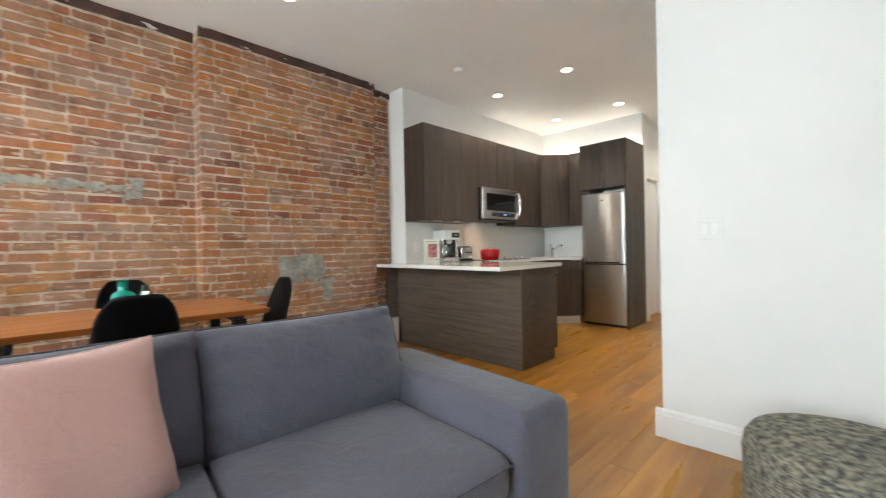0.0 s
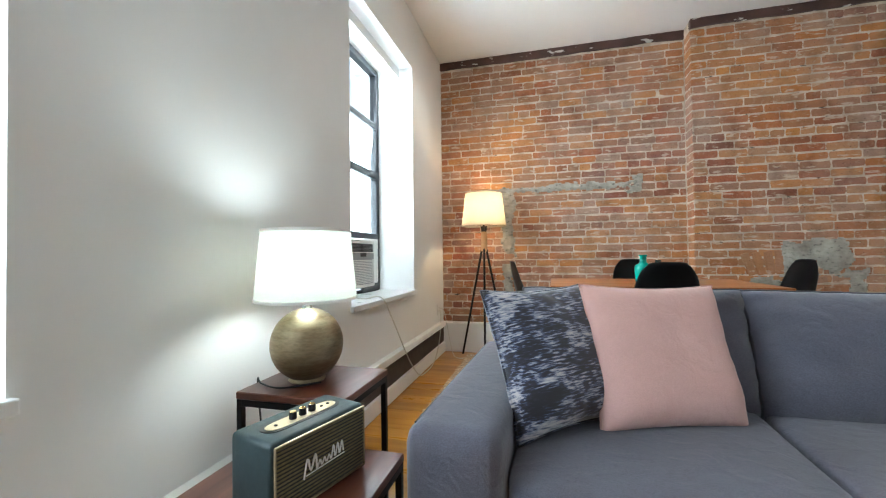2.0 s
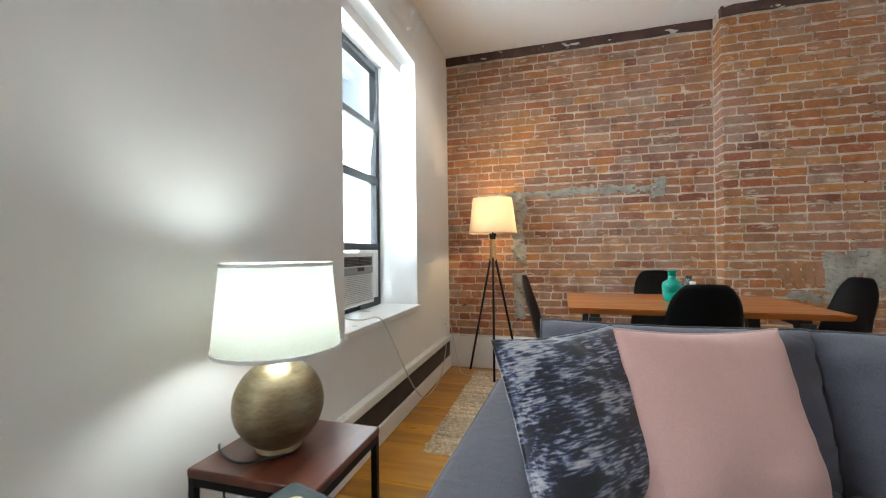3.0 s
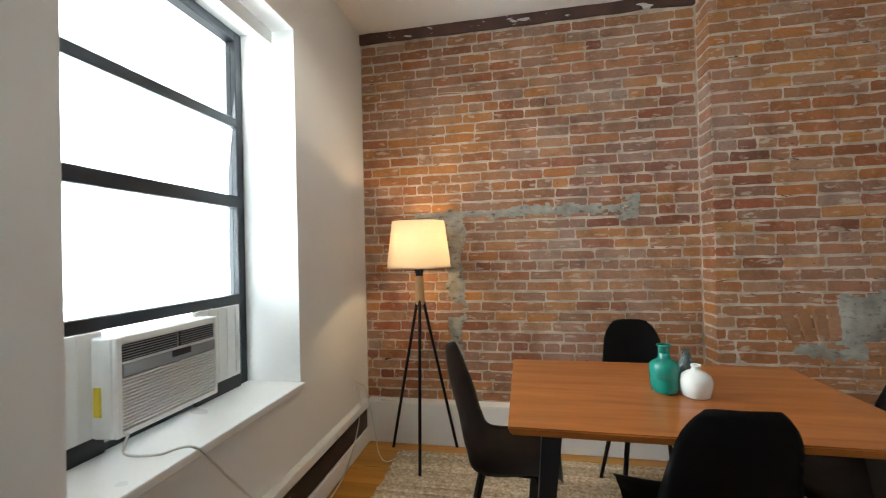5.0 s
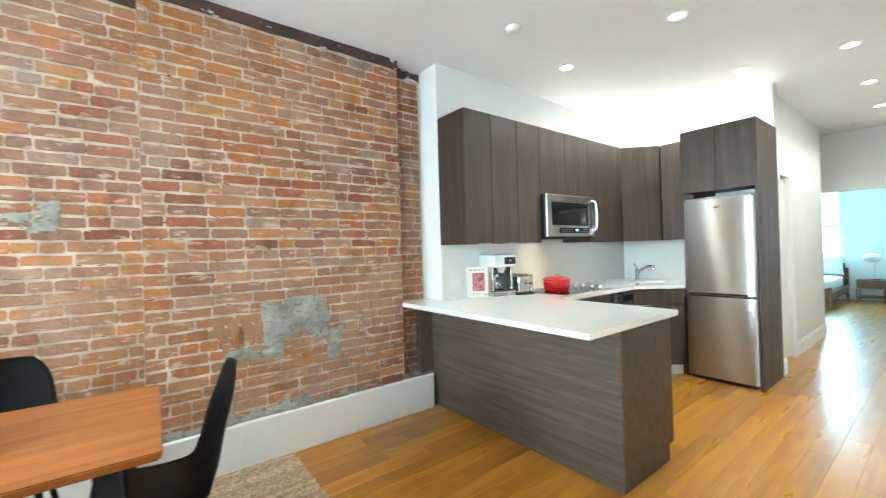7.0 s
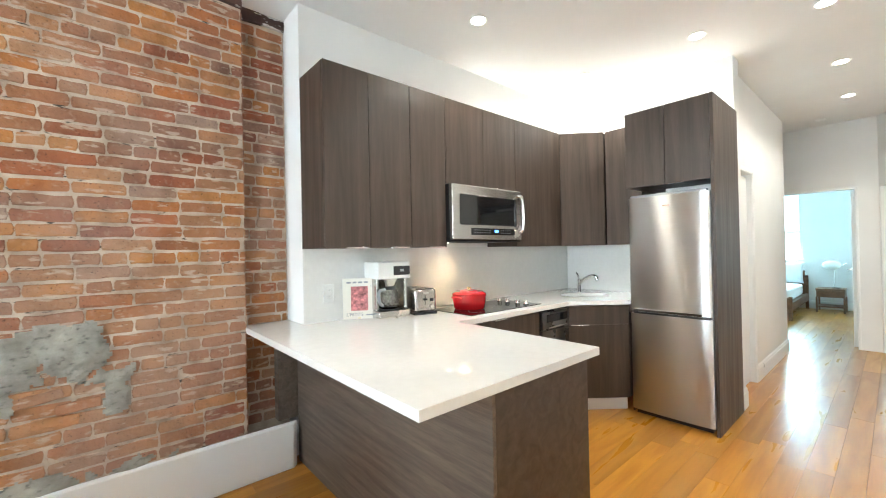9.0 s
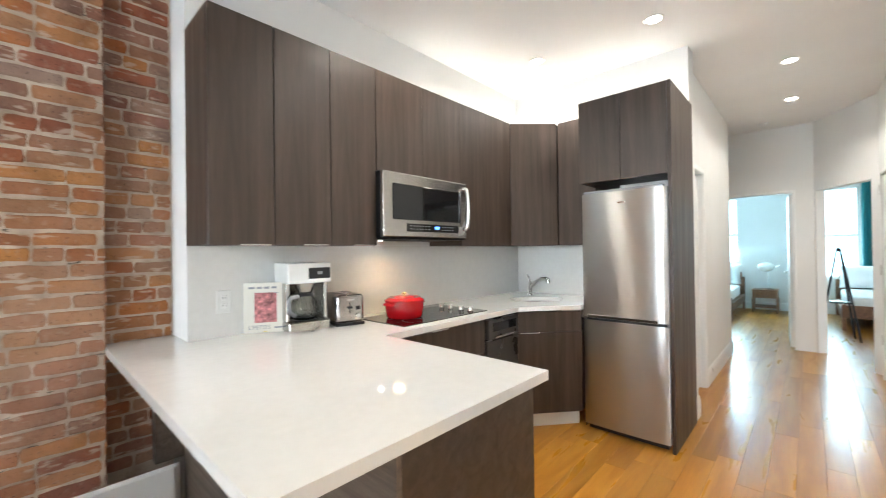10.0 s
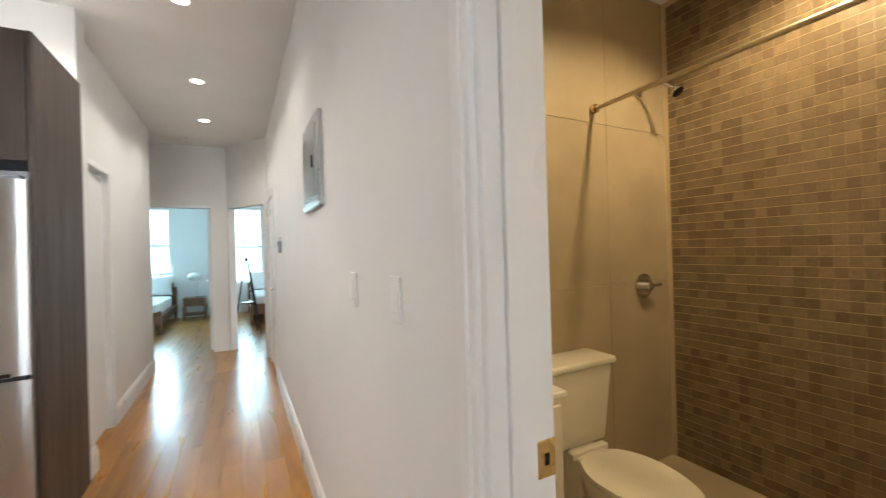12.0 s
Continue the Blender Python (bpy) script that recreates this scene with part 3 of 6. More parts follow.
# white plinths at the foot of the brick wall
def plinth(x0, x1, yf, yb, end_cut=0.0):
    pts = [(x0, yb), (x0, yf), (x1 - end_cut, yf), (x1, yf + end_cut), (x1, yb)]
    return structure("baseboard", prism(pts, 0.0, 0.285, 0.006), M_TRIM, "tall white painted plinth under the brick")


plinth(W + 0.02, 1.64, 4.055, 4.145)
plinth(1.64, 3.64, 3.935, 3.978, 0.03)


def baseboard(p0, p1, depth=0.016, h=0.13):
    """A skirting from p0 to p1; the room lies to the left of that direction."""
    a, b = Vector((*p0, 0)), Vector((*p1, 0))
    d = (b - a).normalized()
    L = (b - a).length
    bm = bmesh.new()
    pts = [(0, 0), (depth, 0), (depth, h - 0.035), (depth * 0.75, h - 0.03), (depth * 0.62, h - 0.012), (depth * 0.3, h - 0.004), (0, h)]
    r0 = [bm.verts.new((0, y, z)) for y, z in pts]
    r1 = [bm.verts.new((L, y, z)) for y, z in pts]
    for i in range(len(pts)):
        j = (i + 1) % len(pts)
        bm.faces.new((r0[i], r1[i], r1[j], r0[j]))
    bm.faces.new(r0)
    bm.faces.new(r1[::-1])
    ob = structure("baseboard", bm, M_TRIM, "white moulded baseboard")
    ob.matrix_basis = Matrix.Translation(a) @ Matrix.Rotation(math.atan2(d.y, d.x), 4, "Z")
    return ob


def skirting(name_at, turn, length, h=0.16):
    ob = baseboard((0, 0), (length, 0), h=h)
    ob.matrix_basis = Matrix.Translation((*name_at, 0)) @ Matrix.Rotation(radians(turn), 4, "Z")
    return ob


skirting((3.22, -2.4), 90, 3.486)
skirting((3.204, HS), 0, 0.10)
skirting((4.075, HS), 0, 4.01)
skirting((6.80, 2.26), 180, 0.14)
skirting((9.30, 2.335), 180, 1.70)
skirting((W, 0.185), -90, 2.585, 0.15)
skirting((14.0, 1.70), 90, 2.8)
skirting((10.06, 1.70), 0, 3.94)

# ---- windows and doors ----


def sash_window(name, y0, y1, z0, z1, x, bars, label, facing=1.0, frame_mat=None, sill=True, split=0.0):
    frame_mat = frame_mat or M_WINFRAME
    win = new(name)
    tagged(win, label, "", "", "structure")
    f = 0.05
    x0, x1 = x - 0.03, x + 0.03
    bm = bmesh.new()
    add_box(bm, x0, x1, y0, y0 + f, z0, z1, 0.004)
    add_box(bm, x0, x1, y1 - f, y1, z0, z1, 0.004)
    add_box(bm, x0 + 0.001, x1 - 0.001, y0 + f, y1 - f, z1 - f, z1, 0.004)
    add_box(bm, x0 + 0.001, x1 - 0.001, y0 + f, y1 - f, z0, z0 + 0.03, 0.004)
    part("window_frame", bm, frame_mat, win)
    edges = [z0 + 0.03, *bars, z1 - f]
    for k, z in enumerate(bars):
        h = 0.024 if k != 1 else 0.03
        part("rail", box(x0 + 0.004, x1 - 0.004 + 0.01 * facing, y0 + f, y1 - f, z - h, z + h, 0.004), frame_mat, win)
    for a, b in zip(edges, edges[1:]):
        pane = part("pane", box(x - 0.003, x + 0.003, y0 + f, y1 - f, a + 0.024, b - 0.024), M_GLASS, win)
        pane.visible_shadow = False
    if sill:
        part("window_sill", box(x1 + 0.001, W + 0.022, y0 - 0.015, y1 + 0.015, z0 - 0.03, z0 + 0.004, 0.005, 2), M_TRIM, win, "white painted sill board")
    return win


sash_window("window_1", 2.192, 3.238, 0.677, 2.468, -0.905, (1.108, 1.597, 1.995), "black-framed sash window over an air conditioner")
sash_window("window_2", -0.258, 0.778, 0.677, 2.468, -0.905, (1.108, 1.597, 1.995), "black-framed sash window")
sash_window("window_3", 2.722, 3.548, 1.002, 2.458, 14.06, (1.62,), "bright bedroom sash window", -1.0, M_TRIM, False)
sash_window("window_4", 0.862, 1.498, 0.722, 2.498, 14.06, (1.55,), "bright bedroom sash window", -1.0, M_TRIM, False)
for y0, y1 in ((2.19, 3.23), (-0.26, 0.78)):
    roll = thing("roller_blind", (-0.72, (y0 + y1) / 2, 2.43), "white roller blind drawn up under the window head", "blind")
    part("roll", tube([(0, -0.5, 0), (0, 0.5, 0)], 0.026, 16), M_WHITEPL, roll, smooth=40)
    part("cassette", box(0.02, 0.036, -0.51, 0.51, -0.04, 0.034, 0.004), M_TRIM, roll)
structure("backdrop", box(-9.05, -9.0, -14, 16, -6, 14), M_BACKDROP, "hazy bright street outside")
structure("backdrop", box(22.0, 22.05, -12, 16, -6, 14), M_BACKDROP_COOL, "hazy bright street outside")


def door_leaf(name, w, h, label, at, turn, knob_x, material=None):
    d = new(name)
    d.matrix_basis = pose(*at, 0, 0, turn)
    tagged(d, label, "", "", "structure")
    part("leaf", box(0, w, 0, 0.038, 0.01, h, 0.003), material or M_TRIM, d)
    for side in (-1, 1):
        y = 0.0 if side < 0 else 0.038
        hd = part("door_handle", lathe([(0, 0), (0.026, 0), (0.026, 0.006), (0.010, 0.010), (0.010, 0.035), (0, 0.036)], 20), M_CHROME, d, "satin lever handle", 40)
        hd.matrix_basis = pose(knob_x, y, 0.98, -90 * side, 0, 0)
        lever = part("lever", tube([(0, 0, 0), (0.1 if knob_x < w / 2 else -0.1, 0, 0)], 0.009, 10), M_CHROME, hd, smooth=40)
        lever.matrix_basis = pose(0, 0, 0.04)
    return d


def casing(name, at, turn, w, h, cw=0.062, d=0.014, label="white door casing"):
    """Flat moulded trim round an opening w by h, on the wall face."""
    ob = new(name)
    ob.matrix_basis = pose(*at, 0, 0, turn)
    tagged(ob, label, "", "", "structure")
    for x0 in (-cw, w):
        bm = bmesh.new()
        add_box(bm, x0, x0 + cw, -d, 0, 0, h + cw, 0.003)
        add_box(bm, x0 + 0.012, x0 + cw - 0.022, -d - 0.005, -d + 0.002, 0, h + cw - 0.02, 0.003)
        part("upright", bm, M_TRIM, ob)
    part("head", box(0.0005, w - 0.0005, -d, 0, h, h + cw, 0.003), M_TRIM, ob)
    return ob


# bathroom doorway: casing on the hall side, jamb, strike plate, door folded back inside
casing("trim", (4.003, HS + 0.001, 0), 180, 0.643, 2.04, 0.066)
jamb = new("door_frame")
tagged(jamb, "white bathroom door frame with a brass strike plate", "", "", "structure")
part("jamb", box(3.985, 4.005, HS - 0.13, HS + 0.004, 0, 2.04, 0.002), M_TRIM, jamb)
part("jamb", box(3.358, 3.378, HS - 0.13, HS + 0.004, 0, 2.04, 0.002), M_TRIM, jamb)
part("head_jamb", box(3.378, 3.985, HS - 0.13, HS + 0.004, 2.022, 2.042, 0.002), M_TRIM, jamb)
part("door_stop", box(3.973, 3.986, HS - 0.06, HS - 0.03, 0, 2.022, 0.002), M_TRIM, jamb)
part("strike_plate", box(3.9825, 3.9855, HS - 0.128, HS - 0.09, 0.975, 1.04, 0.002), M_GOLD, jamb, "small brass strike plate")
part("strike_hole", box(3.9815, 3.983, HS - 0.114, HS - 0.104, 0.997, 1.017), M_DARKMETAL, jamb)
door_leaf("door_1", 0.555, 2.01, "white bathroom door folded open against the wall", (3.345, 0.925, 0), -91, 0.5)

# closed door in the long hall wall, hinged at its far end
door_leaf("door_2", 0.786, 2.03, "closed white flush door with a lever handle", (8.927, HS - 0.004, 0), 180, 0.72)
casing("trim", (8.93, HS + 0.001, 0), 180, 0.79, 2.04, 0.05, 0.010)
for z in (0.35, 1.05, 1.85):
    whole("hinge", box(8.925, 8.94, HS + 0.012, HS + 0.026, z, z + 0.1, 0.003), M_CHROME, "steel butt hinge on the door frame", "hinge", "hall door hinges")
# doorway beside the refrigerator with its closed door
door_leaf("door_3", 0.746, 2.03, "closed cream door set back in the hall doorway", (6.802, 2.375, 0), 0, 0.06, M_WALL)
casing("trim", (6.80, 2.334, 0), 0, 0.75, 2.05, 0.045, 0.010)
# bedroom doors, swung inwards
door_leaf("door_4", 0.77, 2.03, "white bedroom door swung open into the room", (10.06, 1.748, 0), 3, 0.7)
casing("trim", (9.939, 2.53, 0), -90, 0.785, 2.045, 0.03, 0.008)
c2 = casing("trim", (0, 0, 0), 0, 0.81, 2.045, 0.024, 0.008)
c2.matrix_basis = sl_m @ pose(0.835, -0.001, 0, 0, 0, 180)

# ---- ceiling fittings ----
dl = thing("recessed_downlight", (DOWNLIGHTS[0][0], DOWNLIGHTS[0][1], CEIL - 0.001), "round white recessed downlight, lit", "downlight", "ceiling downlights")
part("trim_ring", lathe([(0.046, -0.002), (0.058, -0.006), (0.066, -0.004), (0.068, 0.0), (0.046, 0.0)], 32), M_TRIM, dl, smooth=60)
part("lens", lathe([(0, -0.0025), (0.047, -0.0025)], 32), M_LAMP, dl, "glowing lens")
for dx, dy in DOWNLIGHTS[1:9]:
    copy_thing(dl, pose(dx, dy, CEIL - 0.001))
for sx, sy in ((3.79, 3.08), (9.55, 2.0)):
    sd = thing("smoke_detector", (sx, sy, CEIL), "small round white ceiling detector", "detector")
    part("housing", lathe([(0, -0.03), (0.03, -0.03), (0.048, -0.022), (0.055, -0.006), (0.055, 0)], 28), M_WHITEPL, sd, smooth=50)
    part("grille", lathe([(0.02, -0.0315), (0.028, -0.0315), (0.028, -0.029)], 24), M_TRIM, sd)

# ---- wall plates ----


def wall_plate(name, at, turn, label, gangs=1, outlet=False, group=""):
    """A plate on a wall; its face looks along local -Y."""
    w = 0.07 + 0.045 * (gangs - 1)
    p = thing(name, at, label, "switch" if not outlet else "outlet", group, turn)
    part("plate", box(-w / 2, w / 2, -0.009, 0, -0.058, 0.058, 0.003, 2), M_WHITEPL, p)
    for g in range(gangs):
        cx = (g - (gangs - 1) / 2) * 0.046
        if outlet:
            for z in (-0.02, 0.02):
                part("socket", box(cx - 0.015, cx + 0.015, -0.011, -0.006, z - 0.014, z + 0.014, 0.003), M_TRIM, p)
                for s in (-0.006, 0.006):
                    part("slot", box(cx + s - 0.001, cx + s + 0.001, -0.0115, -0.010, z - 0.004, z + 0.005), M_BLACK, p)
        else:
            part("rocker", box(cx - 0.016, cx + 0.016, -0.014, -0.006, -0.033, 0.033, 0.003), M_TRIM, p)
    return p


wall_plate("light_switch", (3.2195, 0.81, 1.16), -90, "double white rocker switch on the wall", 2)
wall_plate("light_switch", (4.80, HS + 0.0005, 1.245), 180, "white rocker switch on the hall wall", 1, False, "hall switches")
wall_plate("light_switch", (4.395, HS + 0.0005, 1.25), 180, "white rocker switch on the hall wall", 1, False, "hall switches")
wall_plate("wall_outlet", (3.80, 3.8115, 1.10), 0, "white outlet in the backsplash", 1, True)
wall_plate("wall_outlet", (W + 0.0005, 3.93, 0.43), 90, "white outlet low on the wall", 1, True)
th = thing("thermostat", (7.35, HS, 1.45), "small white wall thermostat", "thermostat", "", 180)
part("body", box(-0.04, 0.04, -0.030, 0, -0.07, 0.04, 0.006, 2), M_GREYPL, th)
part("cap", box(-0.041, 0.041, -0.032, 0, 0.041, 0.075, 0.006, 2), M_WHITEPL, th, "white upper half")
part("screen", box(-0.025, 0.025, -0.0315, -0.029, -0.01, 0.03), M_BLACK, th)
ep = thing("electrical_panel", (5.53, HS, 1.815), "grey steel electrical panel door on the hall wall", "panel", "", 180)
part("cover", box(-0.225, 0.225, -0.022, 0, -0.22, 0.22, 0.004), M_PANEL, ep)
part("door", box(-0.17, 0.17, -0.028, -0.02, -0.175, 0.175, 0.003), M_PANEL, ep)
part("latch", box(0.09, 0.115, -0.034, -0.027, -0.03, 0.03, 0.003), M_DARKMETAL, ep)
for sx in (-0.205, 0.205):
    for sz in (-0.2, 0.2):
        s = part("screw", lathe([(0, 0.003), (0.006, 0.002), (0.007, 0)], 12), M_CHROME, ep)
        s.matrix_basis = pose(sx, -0.022, sz, 90, 0, 0)

# ---- under the living room window ----
heater = thing("baseboard_heater", (W, 2.0, 0), "white baseboard heater with a dark grille slot along the window wall", "heater")
part("top_rail", box(0.001, 0.050, -1.8, 2.05, 0.255, 0.303, 0.006, 2), M_TRIM, heater)
part("grille", box(0.001, 0.026, -1.8, 2.05, 0.105, 0.255), M_HEATER, heater, "dark slotted grille")
part("bottom_rail", box(0.001, 0.044, -1.8, 2.05, 0.004, 0.105, 0.005, 2), M_TRIM, heater)
part("end_cap", box(0.001, 0.051, -1.812, -1.8, 0.004, 0.304, 0.003), M_TRIM, heater)
for k in range(11):
    part("louvre", box(0.024, 0.030, -1.79, 2.04, 0.114 + k * 0.0125, 0.118 + k * 0.0125), M_HEATER, heater)

ac = thing("air_conditioner", (-0.772, 2.692, 0.738), "white window air conditioner with a grey control band", "air conditioner")
part("case", prism([(-0.016, -0.2185), (-0.016, 0.2185), (-0.035, 0.2185), (-0.19, 0.212), (-0.19, -0.232), (-0.035, -0.226)], 0.0, 0.329, 0.006), M_WHITEPL, ac)
bm = bmesh.new()
add_box(bm, -0.018, 0.0, -0.2185, -0.196, 0.0, 0.329, 0.004)
add_box(bm, -0.018, 0.0, 0.204, 0.2185, 0.0, 0.329, 0.004)
add_box(bm, -0.017, -0.001, -0.196, 0.204, 0.302, 0.329, 0.003)
add_box(bm, -0.017, -0.001, -0.196, 0.204, 0.0, 0.020, 0.003)
part("bezel", bm, M_WHITEPL, ac)
part("grille_back", box(-0.017, -0.012, -0.196, 0.204, 0.020, 0.302), M_GREYPL, ac)
for k in range(15):
    part("slat", box(-0.013, -0.001, -0.196, 0.204, 0.026 + k * 0.0112, 0.0325 + k * 0.0112), M_WHITEPL, ac)
part("band_trim", box(-0.013, 0.0, -0.196, 0.204, 0.238, 0.244), M_WHITEPL, ac)
part("control_band", box(-0.013, 0.002, -0.194, 0.202, 0.196, 0.237, 0.002), M_GREYPL, ac, "grey control band")
part("display", box(0.001, 0.004, -0.01, 0.075, 0.212, 0.236), M_BLACK, ac, "small black display")
for y0, y1 in ((-0.194, 0.022), (0.034, 0.202)):
    part("vent", box(-0.013, -0.006, y0, y1, 0.245, 0.301), M_BLACK, ac, "dark air outlet")
    for k in range(6):
        part("vane", box(-0.007, 0.0, y0 + 0.001, y1 - 0.001, 0.250 + k * 0.009, 0.252 + k * 0.009), M_GREYPL, ac)
part("energy_label", box(-0.076, -0.050, -0.2315, -0.222, 0.075, 0.17), M_YELLOW, ac, "yellow sticker")
for y0, y1 in ((2.245, 2.50), (2.88, 3.160)):
    fp = thing("filler_panel", (-0.865, (y0 + y1) / 2, 0.70), "white accordion panel beside the air conditioner", "panel")
    part("sheet", box(-0.004, 0.008, (y0 - y1) / 2, (y1 - y0) / 2, 0.043, 0.385, 0.002), M_WHITEPL, fp)
    for k in range(5):
        yy = (y0 - y1) / 2 + (k + 0.5) * (y1 - y0) / 5
        part("fold", box(0.008, 0.011, yy - 0.004, yy + 0.004, 0.05, 0.375, 0.001), M_WHITEPL, fp)
    part("edge_strip", box(-0.006, 0.010, (y0 - y1) / 2, (y1 - y0) / 2, -0.018, 0.043), M_BLACK, fp)


def cord(name, pts, r, material, label, n=8):
    return whole(name, tube(curve_pts(pts, n), r, 8), material, label, "cord", smooth=60)


cord("power_cord", [(-0.76, 2.50, 0.75), (-0.74, 2.47, 0.70), (-0.65, 2.50, 0.688), (-0.565, 2.56, 0.688), (-0.535, 2.68, 0.52), (-0.52, 2.92, 0.22), (-0.515, 3.12, 0.05), (-0.51, 3.28, 0.012),
                    (-0.52, 3.6, 0.03), (-0.54, 3.86, 0.2), (-0.55, 3.92, 0.40), (-0.572, 3.93, 0.415)], 0.0042, M_CORD, "white air conditioner power cord hanging to the outlet")
cord("lamp_cord", [(-0.565, 3.935, 0.445), (-0.52, 3.95, 0.40), (-0.47, 3.97, 0.12), (-0.42, 3.9, 0.008), (-0.33, 3.80, 0.006), (-0.25, 3.90, 0.006), (-0.20, 3.86, 0.02)], 0.003, M_CORD, "thin pale lamp cord on the floor")

# ---- sofa ----
sofa = thing("sofa", (0.096, 1.150, 0), "grey upholstered two-seat sofa on wooden legs", "sofa", "", -3.3)
bm = pad(1.53, 0.80, 0.20, 14, 0, 12)
bmesh.ops.translate(bm, verts=bm.verts, vec=(0.999, 0.44, 0.205))
part("seat_base", bm, M_SOFA, sofa, smooth=180)


def arm_mesh(x0, x1):
    bm = box(x0, x1, 0.0, 1.0, 0.12, 0.548, 0.052, 5)
    bmesh.ops.subdivide_edges(bm, edges=bm.edges, cuts=2, use_grid_fill=True)
    for v in bm.verts:
        v.co += noise.noise_vector(v.co * 5) * 0.004
        if v.co.y < 0.2:
            v.co.z -= (0.2 - v.co.y) * 0.05 * (v.co.z > 0.4)
    return bm


for x0, x1 in ((0.0, 0.238), (1.762, 2.048)):
    part("arm", arm_mesh(x0, x1), M_SOFA, sofa, smooth=50)
    xm = x0 + 0.02 if x0 == 0 else x1 - 0.02
    part("arm_piping", tube([(xm, 0.05, 0.531), (xm, 0.95, 0.538)], 0.0035, 6), M_PIPING, sofa)
part("back_frame", box(0.236, 1.764, 0.87, 1.0, 0.12, 0.62, 0.03, 3), M_SOFA, sofa, smooth=50)
for cx in (0.616, 1.382):
    bm = pad(0.752, 0.80, 0.135, 9, 0.0, 14, 0.003)
    for v in bm.verts:
        if v.co.z > 0:
            v.co.z += 0.014 * max(0, 1 - (v.co.x / 0.38) ** 2) * max(0, 1 - (v.co.y / 0.40) ** 2)
    bmesh.ops.translate(bm, verts=bm.verts, vec=(cx, 0.415, 0.348))
    cu = part("seat_cushion", bm, M_SOFA, sofa, smooth=180)
    part("piping", tube([(cx - 0.33, 0.0165, 0.400), (cx + 0.33, 0.0165, 0.400)], 0.0035, 6), M_PIPING, cu)
for cx, wd, tilt, sd in ((0.606, 0.822, -20, 2.0), (1.414, 0.842, -21, 7.0)):
    cu = part("back_cushion", cushion_mesh(wd, 0.465, 0.26, sd), M_SOFA, sofa, smooth=180)
    cu.matrix_basis = pose(cx, 0.812, 0.588, tilt, 0, 0.8)
    for sign in (-1, 1):
        part("piping", tube(seam_loop(lambda a, b: cushion_point(a * 0.985, b * 0.98, sign, wd, 0.465, 0.26, sd), 32), 0.0050, 8), M_PIPING, cu, smooth=60)
for lx in (0.1, 1.945):
    for ly in (0.06, 0.93):
        part("leg", lathe([(0, 0), (0.018, 0), (0.027, 0.125), (0, 0.125)], 16, (lx, ly, 0)), M_TABLE, sofa, "tapered brown wooden leg", 50)

pk = whole("throw_pillow", pillow_mesh(0.484, 0.465, 0.16, 0.014, 3.0), M_PINK, "plain pink square throw pillow leaning on the sofa back", "pillow", smooth=180)
pk.matrix_basis = pose(0.798, 1.668, 0.622, -20, 1.7, 20.5)
vp = whole("throw_pillow", pillow_mesh(0.43, 0.45, 0.16, 0.018, 9.0), M_VELVET, "dark blue and silver crushed velvet throw pillow on the sofa", "pillow", smooth=180)
vp.matrix_basis = pose(0.459, 1.567, 0.630, -23, 0, 43)
part("piping", tube(seam_loop(lambda a, b: pillow_edge(a, b, 0.43, 0.45)), 0.0045, 6), M_VELVET, vp, smooth=60)
part("seam", tube(seam_loop(lambda a, b: pillow_edge(a, b, 0.484, 0.465)), 0.0030, 6), M_PINK, pk, smooth=60)

# ---- side tables, table lamp, speaker ----


def side_table(at, w, d, h, label):
    t = thing("side_table", at, label, "table", "nesting side tables")
    part("tabletop", box(-w / 2, w / 2, -d / 2, d / 2, h - 0.022, h, 0.003), M_CHERRY, t)
    for sx in (-1, 1):
        for sy in (-1, 1):
            x, y = sx * (w / 2 - 0.011), sy * (d / 2 - 0.011)
            part("leg", box(x - 0.009, x + 0.009, y - 0.009, y + 0.009, 0, h - 0.042, 0.001), M_DARKMETAL, t, "black square metal leg")
        part("rail", box(sx * (w / 2 - 0.011) - 0.009, sx * (w / 2 - 0.011) + 0.009, -d / 2 + 0.002, d / 2 - 0.002, h - 0.042, h - 0.0225, 0.001), M_DARKMETAL, t)
    for sy in (-1, 1):
        part("rail", box(-w / 2 + 0.021, w / 2 - 0.021, sy * (d / 2 - 0.011) - 0.009, sy * (d / 2 - 0.011) + 0.009, h - 0.042, h - 0.0225, 0.001), M_DARKMETAL, t)
    return t


side_table((-0.285, 1.40, 0), 0.355, 0.325, 0.55, "tall dark cherry side table with black metal legs")
side_table((-0.165, 1.075, 0), 0.44, 0.42, 0.405, "low dark cherry side table with black metal legs")

lamp = thing("table_lamp", (-0.315, 1.385, 0.55), "table lamp with a round brass base and white drum shade, lit", "lamp")
ball = [(0, 0.003), (0.055, 0.003), (0.058, 0.006)]
ball += [(0.114 * math.sin(a), 0.119 - 0.117 * math.cos(a)) for a in [radians(28 + 147 * k / 22) for k in range(23)]]
part("base", lathe(ball + [(0.012, 0.236), (0.010, 0.262), (0, 0.262)], 48), M_PATINA, lamp, "round aged brass base", 60)
part("neck", lathe([(0.012, 0.228), (0.020, 0.232), (0.014, 0.245), (0.008, 0.27), (0.008, 0.34), (0, 0.34)], 20), M_CHROME, lamp, smooth=50)
part("shade", lathe([(0.160, 0.264), (0.139, 0.488)], 64), M_SHADE_COOL, lamp, "white cloth drum shade", 60)
part("shade_trim", lathe([(0.162, 0.262), (0.162, 0.271), (0.158, 0.271), (0.158, 0.262), (0.162, 0.262)], 64), M_TRIM, lamp, smooth=60)
part("shade_trim", lathe([(0.141, 0.481), (0.141, 0.490), (0.137, 0.490), (0.137, 0.481), (0.141, 0.481)], 64), M_TRIM, lamp, smooth=60)
